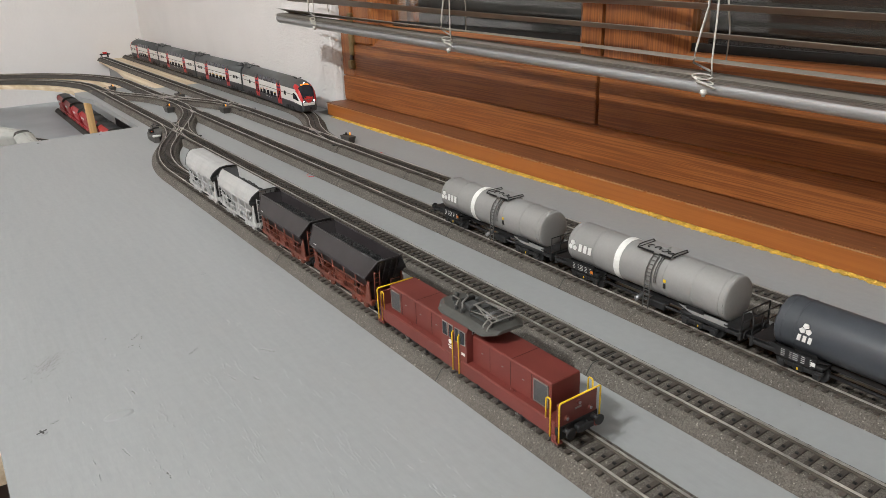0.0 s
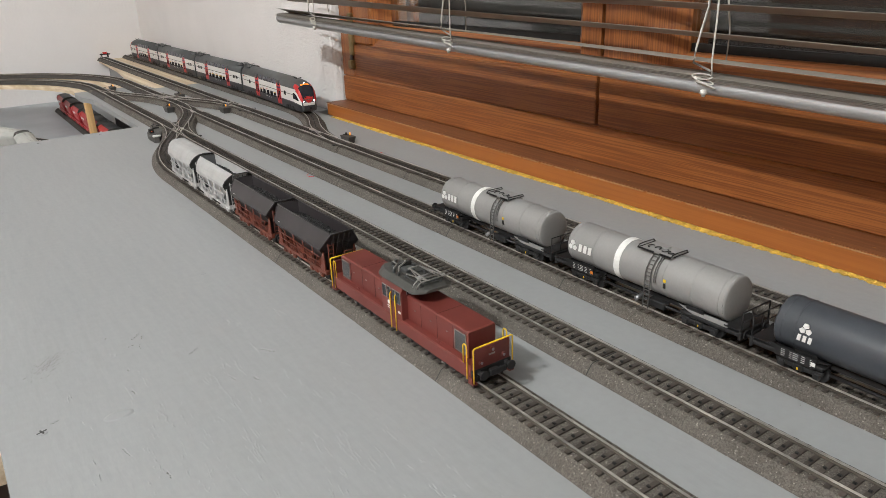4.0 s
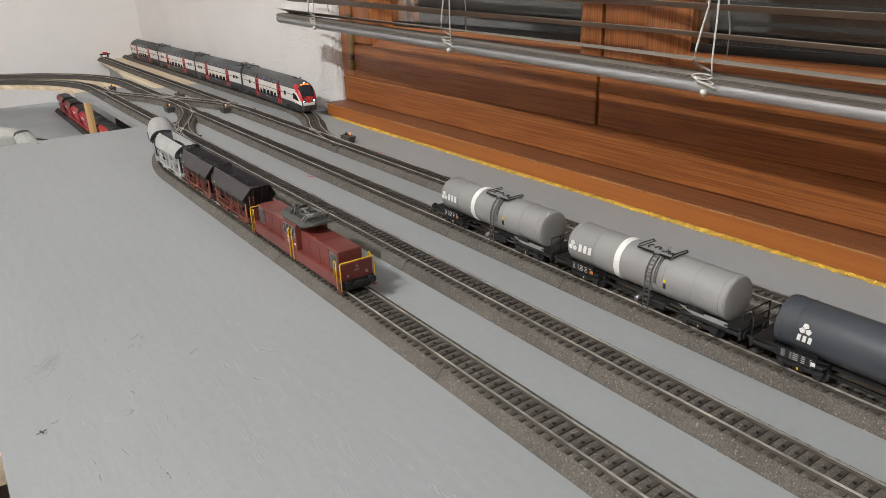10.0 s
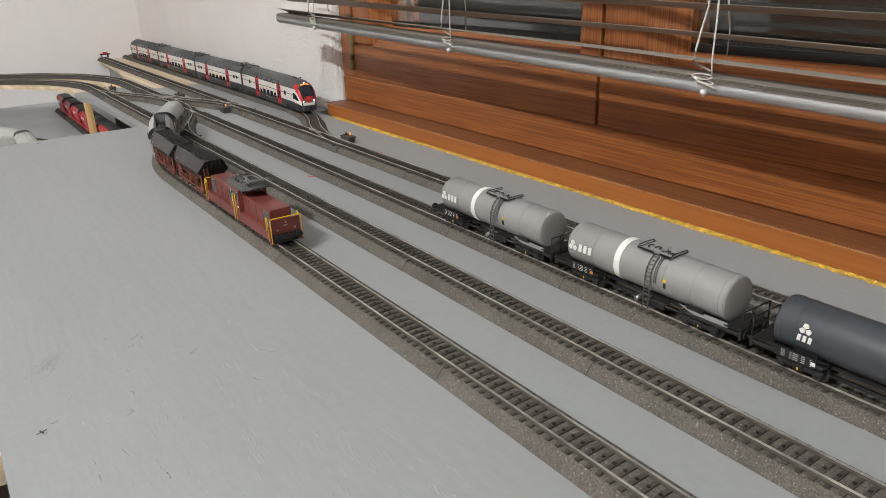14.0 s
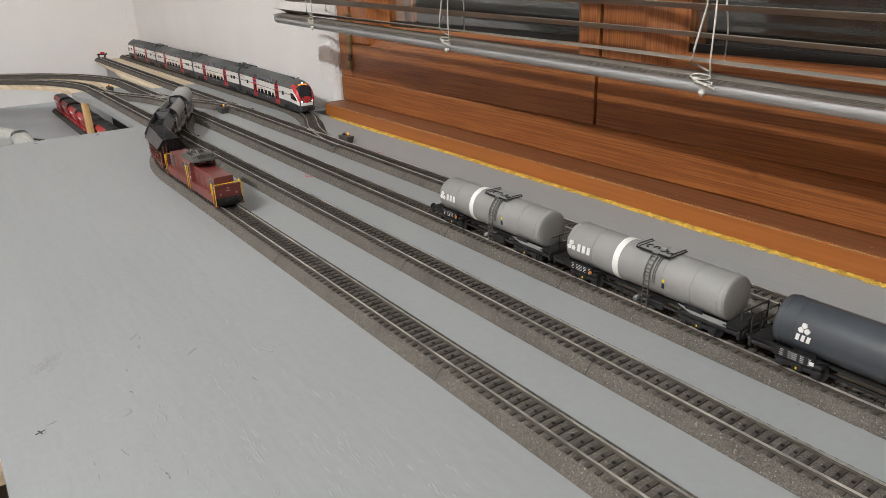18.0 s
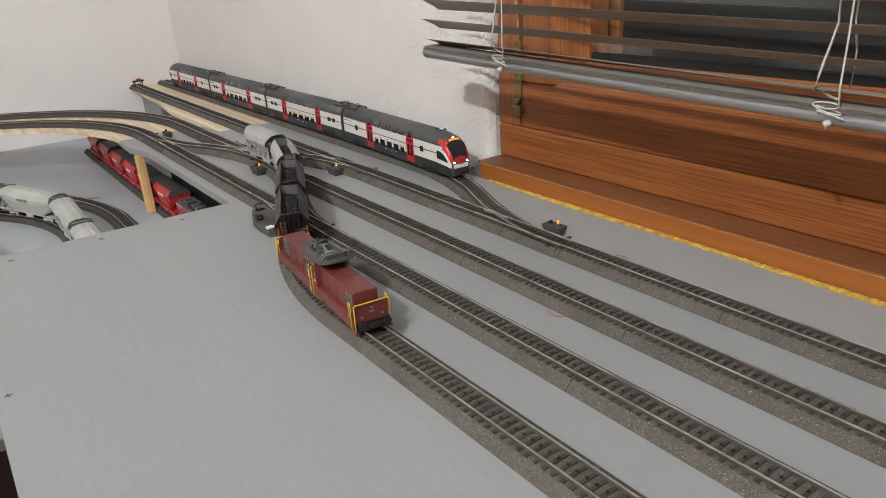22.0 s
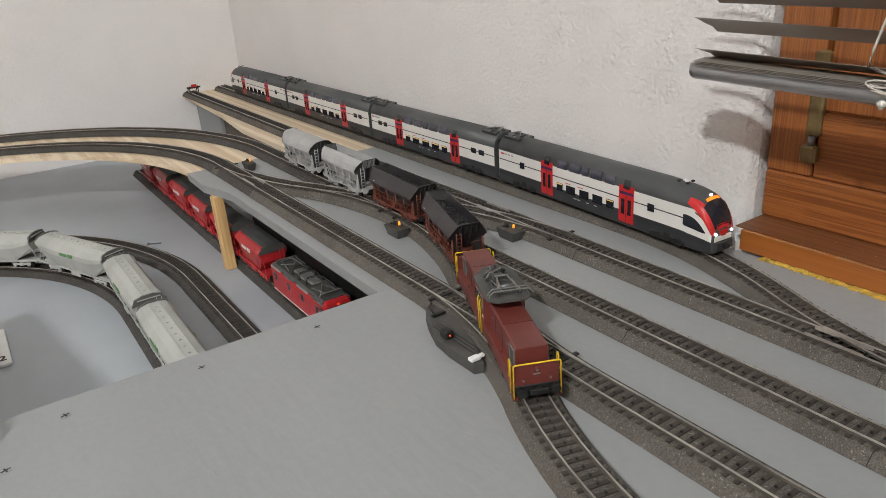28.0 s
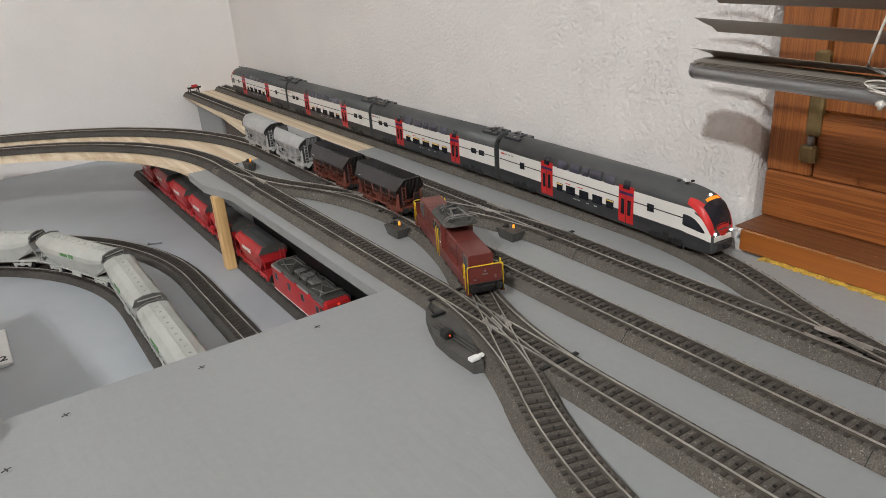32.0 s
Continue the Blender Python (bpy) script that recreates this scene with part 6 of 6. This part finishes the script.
def on_low(s):
    x, y, heading = -0.072, 0.98, 0.0
    for k, length in LOW3:
        d = min(s, length)
        if k:
            x, y, heading = x + (cos(heading) - cos(heading + d * k)) / k, y + (sin(heading + d * k) - sin(heading)) / k, heading + d * k
        else:
            x, y = x + sin(heading) * d, y + cos(heading) * d
        s -= d
        if s <= 0:
            break
    return x, y


def low_pose(mid, reach=0.042):
    (xa, ya), (xb, yb) = on_low(mid - reach), on_low(mid + reach)
    return pose((xa + xb) / 2, (ya + yb) / 2, LZ + RAIL_Z, 0, 0, -math.degrees(math.atan2(xb - xa, yb - ya)))


cream = low_wagon("cream white covered hopper wagon with green print", CREAM, CREAM, None, "cream hopper wagons on the lower board", 0.0785, GREEN)
cream.matrix_basis = low_pose(0.148)
for s in (0.313, 0.478, 0.643):
    copy_thing(cream, low_pose(s))

# ---- turnout boxes ----
lantern_box("turnout_box", 0.1440, 1.065, 0)
lantern_box("turnout_box", 0.2200, 0.981, 0)
lantern_box("turnout_box", 0.2715, 0.610, 4, True, 0.0060, 0.0120)
lantern_box("turnout_box", 0.1225, 1.420, 0, True, 0.0058, 0.0120)
lantern_box("turnout_box", 0.2040, 1.200, 0, False)


def slip_box():
    o = thing("slip_motor_box", "dark grey motor box beside the double slip with red lantern", "turnout box", "turnout boxes")
    out = [(0.0790, 0.906), (0.0700, 0.899), (0.0655, 0.892), (0.0600, 0.880), (0.0527, 0.860), (0.0505, 0.840), (0.0510, 0.8120), (0.0575, 0.8095), (0.0660, 0.830), (0.0790, 0.870)]
    part("case", Shape().prism(out, "z", 0.0003, 0.0082), CASE_GREY, o)
    part("lantern_case", Shape().box(0.0540, 0.0610, 0.848, 0.856, 0.0085, 0.0150, 0.0008), BLACK, o)
    part("lantern", Shape().tube([(0.0572, 0.8485, 0.0118), (0.0572, 0.8472, 0.0118)], 0.0006, 8), RED_GLOW, o, "glowing red lantern")
    part("white_plug", Shape().box(0.0500, 0.0580, 0.8125, 0.8175, 0.0086, 0.0115, 0.0007).box(0.0580, 0.0620, 0.8140, 0.8170, 0.0086, 0.0112, 0.0006), WHITE, o, "small white plastic plug")
    part("lever", Shape().tube([(0.0700, 0.886, 0.0086), (0.0685, 0.891, 0.0125), (0.0740, 0.897, 0.0130)], 0.0008, 6).box(0.066, 0.077, 0.882, 0.885, 0.0086, 0.0105), BLACK, o)
    for i in range(3):
        part("cover_groove", Shape().box(0.0588 + 0.003 * i, 0.0591 + 0.003 * i, 0.822, 0.872, 0.0084, 0.0087), BLACK, o)
    return o


slip_box()


def slip_rails(name, xc, yc, turn=1):
    """The curved inner rails and check rails of a double slip."""
    o = thing(name, "bright steel crossing rails and blades of a double slip", "turnout rails", "turnout rails")
    d = 0.094
    r = d / tan(TURN / 2)
    for a, x, y, k in ((0, xc, yc - d, turn), (turn * TURN, xc - turn * d * sin(TURN), yc - d * cos(TURN), -turn)):
        line = trace(x, y, a, [(k / r, r * TURN)], 0.008)
        part("ballast", sweep(line, [(u, w + (0.0001 if k > 0 else 0.00015)) for u, w in BED], Shape()), BALLAST, o)
        for s in (-1, 1):
            top, low = Shape(), Shape()
            rails([(p, q, h) for p, q, h in line], top, low, 0.0003, (s,))
            b = part("blade", low, RAIL_SIDE, o)
            part("blade_head", top, RAIL, b)
    for h in (0, turn * TURN):
        for s in (-1, 1):
            for off in (0.0061,):
                c = s * off
                pts = [(xc + sin(h) * t + c * cos(h), yc + cos(h) * t - c * sin(h), h) for t in (-0.009, -0.004, 0.004, 0.009)]
                part("check_rail", sweep(pts, [(-0.0005, 0.0085), (-0.0005, 0.0106), (0.0005, 0.0106), (0.0005, 0.0085)], Shape(), 0.0001), RAIL, o)
    part("frog", Shape().prism([(xc - turn * 0.0026, yc - 0.008), (xc - turn * 0.0012, yc - 0.008), (xc + turn * 0.0026, yc + 0.008), (xc + turn * 0.0012, yc + 0.008)], "z", 0.0086, 0.0103), RAIL, o, "bright steel frog")
    part("point_bar", Shape().box(xc - 0.016, xc + 0.016, yc - 0.067, yc - 0.064, 0.0076, 0.0088), BLACK, o)
    part("point_bar", Shape().box(xc - 0.016, xc + 0.016, yc + 0.064, yc + 0.067, 0.0076, 0.0088), BLACK, o)
    return o


slip_rails("slip_crossing", XB, YS1)
slip_rails("slip_crossing", XC, YS2, -1)


def turnout_rails(x, y, side, away):
    """Frog, check rails and point blades of a plain turnout whose branch leaves at y."""
    o = thing("turnout_crossing", "bright steel frog and blades of a turnout", "turnout rails", "turnout rails")
    d = away * 0.1136
    fx, fy = x + side * 0.0085, y + d
    part("frog", Shape().prism([(fx - side * 0.0012, fy - away * 0.004), (fx - side * 0.0002, fy - away * 0.008), (fx + side * 0.0024, fy + away * 0.014), (fx - side * 0.0008, fy + away * 0.014)], "z", 0.0086, 0.0104), RAIL, o)
    for off in (-0.0063, 0.0062):
        part("check_rail", Shape().box(x + off - 0.0005, x + off + 0.0005, fy - 0.020, fy + 0.018, 0.0084, 0.0106), RAIL, o)
    part("point_bar", Shape().box(x - 0.016, x + 0.016, y + away * 0.010, y + away * 0.013, 0.0076, 0.0088), BLACK, o)
    return o


turnout_rails(XD, 0.567, 1, 1)
turnout_rails(XD, YS2 - HALF - RUN, -1, 1)
turnout_rails(XB, YS2 + HALF + RUN, 1, -1)
turnout_rails(XC, YS1 + HALF + RUN, -1, -1)

# ---- joints between track pieces ----


def joints(x, rows):
    for y in rows:
        s = sweep([(x, y - 0.0003, 0), (x, y + 0.0003, 0)], [(u * 1.004, w + 0.00025) for u, w in BED], Shape())
        solid("track_joint", s, BLACK, "thin dark gap between two track pieces", "track joint", "track joints")


joints(XA, (-0.19, 0.0, 0.243))
joints(XB, (-0.222, -0.052, 0.158, 0.40, 0.60))
joints(XC, (-0.242, 0.05, 0.20, 0.42, 0.612, 0.778))
joints(XD, (-0.10, 0.15, 0.392, 0.563, 0.645, 0.905))

# ---- buffer stop ----


def buffer_stop():
    o = thing("buffer_stop", "black model buffer stop with red and white lamp board", "buffer stop", at=pose(XD, 2.085, 0.0))
    s = Shape()
    for x in (-0.009, 0.009):
        s.tube([(x, 0.020, 0.009), (x, 0.0, 0.024)], 0.0012, 6).tube([(x, 0.0, 0.009), (x, 0.0, 0.024)], 0.0012, 6)
    part("frame", s, CHASSIS, o)
    part("beam", Shape().box(-0.0145, 0.0145, -0.002, 0.001, 0.0185, 0.0225, 0.0004), CHASSIS, o)
    part("board", Shape().box(-0.006, 0.006, -0.0035, -0.002, 0.0215, 0.0270, 0.0003), TRAIN_RED, o, "small red board")
    for x in (-0.011, 0.011):
        part("lamp", Shape().box(x - 0.002, x + 0.002, -0.0035, -0.001, 0.0225, 0.0260, 0.0004), WHITE, o)
    return o


buffer_stop()

# ---- screws, marks and wear on the board ----


def screw(x, y):
    o = thing("screw", "countersunk cross-head screw painted over in grey", "screw", "screws in the table board", at=pose(x, y, 0.0, 0, 0, 20))
    part("head", Shape().tube([(0, 0, -0.0005), (0, 0, 0.0004)], 0.0032, 14, False), PAINT, o)
    part("cross_slot", Shape().box(-0.0028, 0.0028, -0.0005, 0.0005, 0.0003, 0.00055).box(-0.0005, 0.0005, -0.0024, 0.0024, 0.0003, 0.00050), BLACK, o)
    return o


for x, y in ((-0.202, 0.094), (-0.214, 0.647), (-0.001, 0.943), (-0.090, 0.943), (-0.178, 0.943), (-0.215, 0.905)):
    screw(x, y)


def wear():
    """Brush ridges, splinters and chips in the paint."""
    rnd = random.Random(21)
    ridge, chip = Shape(), Shape()

    def streak(s, x, y, length, width, height, a):
        s.add([tuple(pose(x, y, 0, 0, 0, a) @ Vector(p)) for p in ((-length / 2, 0, 0.00002), (0, -width, 0.00002), (length / 2, 0, 0.00002), (0, width, 0.00002), (0, 0, height))],
              [(0, 1, 4), (1, 2, 4), (2, 3, 4), (3, 0, 4)])
    for _ in range(170):
        x, y = rnd.uniform(-0.185, -0.03), rnd.uniform(-0.22, 0.20)
        if (rnd.random() < 0.6 and y > 0.09) or (x < -0.15 and rnd.random() < 0.5):
            continue
        a = rnd.gauss(89, 3)
        for _ in range(rnd.randint(2, 7)):
            g = rnd.uniform(-0.012, 0.012)
            streak(ridge, x + rnd.gauss(0, 0.0012) + g * cos(radians(a)), y + g * sin(radians(a)), rnd.uniform(0.0020, 0.011) * rnd.random() ** 0.4, rnd.uniform(0.00025, 0.00060), rnd.uniform(0.00022, 0.00055), a + rnd.gauss(0, 5))
    for _ in range(60):
        x, y = rnd.uniform(-0.21, 0.05), rnd.uniform(0.2, 0.9)
        streak(ridge, x, y, rnd.uniform(0.003, 0.010), rnd.uniform(0.0003, 0.0007), rnd.uniform(0.0001, 0.0003), rnd.gauss(92, 20))
    for _ in range(110):
        x, y = rnd.gauss(-0.187, 0.006), rnd.gauss(0.176, 0.006)
        streak(chip, x, y + (x + 0.187) * 0.8, rnd.uniform(0.0006, 0.003), 0.00022, 0.00008, rnd.uniform(20, 70))
    for x, y, l, a in ((-0.131, 0.180, 0.014, 50), (-0.1275, 0.177, 0.007, 75), (-0.132, 0.163, 0.010, 80), (-0.137, 0.168, 0.006, 10), (-0.150, 0.105, 0.010, 100), (-0.146, 0.135, 0.006, 95),
                       (-0.168, 0.045, 0.014, 98), (-0.155, 0.012, 0.010, 96), (-0.1485, 0.190, 0.005, 90), (-0.170, 0.185, 0.004, 60), (-0.096, 0.083, 0.010, 105), (-0.084, 0.073, 0.008, 100),
                       (-0.066, 0.105, 0.009, 120), (-0.0625, 0.100, 0.008, 118), (-0.056, 0.261, 0.006, 20), (0.149, -0.147, 0.003, 20), (-0.105, 0.133, 0.014, 35), (-0.196, 0.100, 0.010, 20)):
        for k in range(4):
            g = (k - 1.5) * l * 0.16
            streak(chip, x + g * cos(radians(a)) + rnd.gauss(0, 0.0003), y + g * sin(radians(a)) + rnd.gauss(0, 0.0003), l * rnd.uniform(0.12, 0.28), rnd.uniform(0.00020, 0.00042), 0.0001, a + rnd.gauss(0, 18))
            streak(ridge, x + g * cos(radians(a)) + 0.0007, y + g * sin(radians(a)) + 0.0004, l * rnd.uniform(0.2, 0.4), 0.00035, 0.0004, a + rnd.gauss(0, 10))
    t = bpy.data.objects["table_board"]
    blister = Shape().loft([[(0.0085 * k * cos(a), 0.0050 * k * sin(a), z) for a in [i * pi / 9 for i in range(18)]] for k, z in ((1.0, 0.00002), (0.92, 0.0003), (0.70, 0.00048), (0.35, 0.00055), (0.02, 0.00056))], smooth=True, caps=False)
    part("paint_blister", blister, PAINT, t, "flat raised paint blister", at=pose(-0.163, 0.085, 0, 0, 0, 2))
    tagged(part("paint_ridges", ridge, PAINT, t, "raised brush ridges in the grey paint"), kind="stuff")
    tagged(part("paint_chips", chip, material("bare_dark_wood", (0.095, 0.092, 0.088), 0.8), t, "small dark chips and scratches"), kind="stuff")


wear()


def sill_wear():
    """Pale scratches and flakes along the sill's front edge and top."""
    rnd = random.Random(33)
    s = Shape()
    for _ in range(150):
        y, l = rnd.uniform(-0.6, 0.80), rnd.uniform(0.0006, 0.007) * rnd.random()
        if rnd.random() < 0.6:
            s.box(0.3464, 0.3464 + rnd.uniform(0.0003, 0.0007), y - l, y + l, 0.0200, 0.02095)
        else:
            x, c = rnd.uniform(0.350, 0.383), rnd.uniform(0.0002, 0.0006)
            s.box(x - c, x + c, y - l * 0.4, y + l * 0.4, 0.0212, 0.0217, m=None)
    y = -0.9
    while y < 0.81:
        l = rnd.uniform(0.008, 0.060)
        s.box(0.3457, 0.3463, y, y + l, 0.0200, 0.0200 + rnd.uniform(0.0005, 0.0010))
        y += l + rnd.uniform(0.0005, 0.010)
    tagged(part("worn_flake", s, material("pale_bare_wood", (0.44, 0.24, 0.11), 0.8), bpy.data.objects["window_sill"], "pale worn scratches along the edge"), kind="stuff")


sill_wear()


def red_mark(x, y, r, a0, a1):
    s = Shape()
    s.tube([(x + r * cos(radians(a)), y + r * sin(radians(a)), 0.0002) for a in range(a0, a1 + 1, 12)], 0.0004, 4)
    return solid("pencil_mark", s, TRAIN_RED, "thin red pencil arc on the grey board", "pencil mark", "red pencil marks")


red_mark(0.156, 0.484, 0.0095, 110, 252)
red_mark(0.266, 0.523, 0.0105, -70, 70)

# loose screw and card on the lower board
ls = thing("loose_screw", "small loose steel screw lying on the lower board", "screw", at=pose(0.001, 1.534, LZ + 0.0016, 0, 0, -25))
part("shank", Shape().tube([(-0.009, 0, 0), (0.006, 0, 0), (0.009, 0, 0)], 0.0011, 7), STEEL, ls)
part("head", Shape().tube([(-0.0105, 0, 0.0006), (-0.009, 0, 0.0002)], 0.0026, 10), STEEL, ls)


def card(y0, y1, x0, x1, text):
    o = thing("white_card", "white printed card lying on the lower board", "card", "white cards", at=pose((x0 + x1) / 2, (y0 + y1) / 2, LZ + 0.004))
    part("sheet", Shape().box(-(x1 - x0) / 2, (x1 - x0) / 2, -(y1 - y0) / 2, (y1 - y0) / 2, -0.004, 0.0, 0.0008), WHITE, o)
    lettering(text, 0.016, BLACK, o, pose((x1 - x0) / 2 - 0.012, -(y1 - y0) / 2 + 0.013, 0.0003))
    return o


card(1.279, 1.372, -0.276, -0.206, "02")

# ---- single sleepers, last ----
tie = Shape()
sleeper_shape(tie, 0, 0, 0, 0)
TIE = tie.mesh("sleeper", SLEEPER)
for owner, x, y, h, z in SLEEPERS:
    ob = new("sleeper", TIE)
    ob.parent = owner
    ob.matrix_basis = pose(x, y, z, 0, 0, -math.degrees(h))
# ---- motion of the train ----
LOCO_S = [(0, -0.0150), (0.5, -0.0097), (1, -0.0036), (1.5, 0.0034), (2, 0.0116), (2.5, 0.0209), (3, 0.0312), (3.5, 0.0420), (5.5, 0.0917),
          (6.5, 0.1161), (7.5, 0.1416), (8.5, 0.1693), (9.5, 0.1984), (10.5, 0.2289), (11.5, 0.2608), (12.5, 0.2923), (13.5, 0.3252),
          (14.5, 0.3599), (16.5, 0.4316), (17.5, 0.4649), (18.5, 0.4986), (19.5, 0.5328), (20.5, 0.5688), (21.5, 0.6059), (22.5, 0.6422),
          (23.5, 0.6792), (24.5, 0.7162), (25.5, 0.7526), (27.5, 0.8272), (28.5, 0.8622), (29.5, 0.8993), (30.5, 0.9365), (31.5, 0.9721),
          (32, 0.9894)]


def ride(middle, reach):
    """The pose of a vehicle whose pivots lie reach metres before and behind its middle."""
    xa, ya, _ = on_route(middle - reach)
    xb, yb, _ = on_route(middle + reach)
    return pose((xa + xb) / 2, (ya + yb) / 2, RAIL_Z, 0, 0, -math.degrees(math.atan2(xb - xa, yb - ya)))


def ahead(s, offset):
    """Goes offset metres on along the rails; the couplings draw out on the far stretch."""
    for _ in range(40):
        s += offset / 40 * (1 + 0.125 * min(1.0, max(0.0, (s - 0.55) / 0.50)))
    return s


def motions():
    for ob, offset, reach in ((LOCO, 0.0, 0.055), (BROWN, 0.1425, 0.0255), (BROWN_2, 0.2470, 0.0255), (GREY_OPEN, 0.3520, 0.0255), (GREY_SHUT, 0.4570, 0.0255)):
        walk(ob, [(t, ride(ahead(s, offset), reach)) for t, s in LOCO_S])


motions()
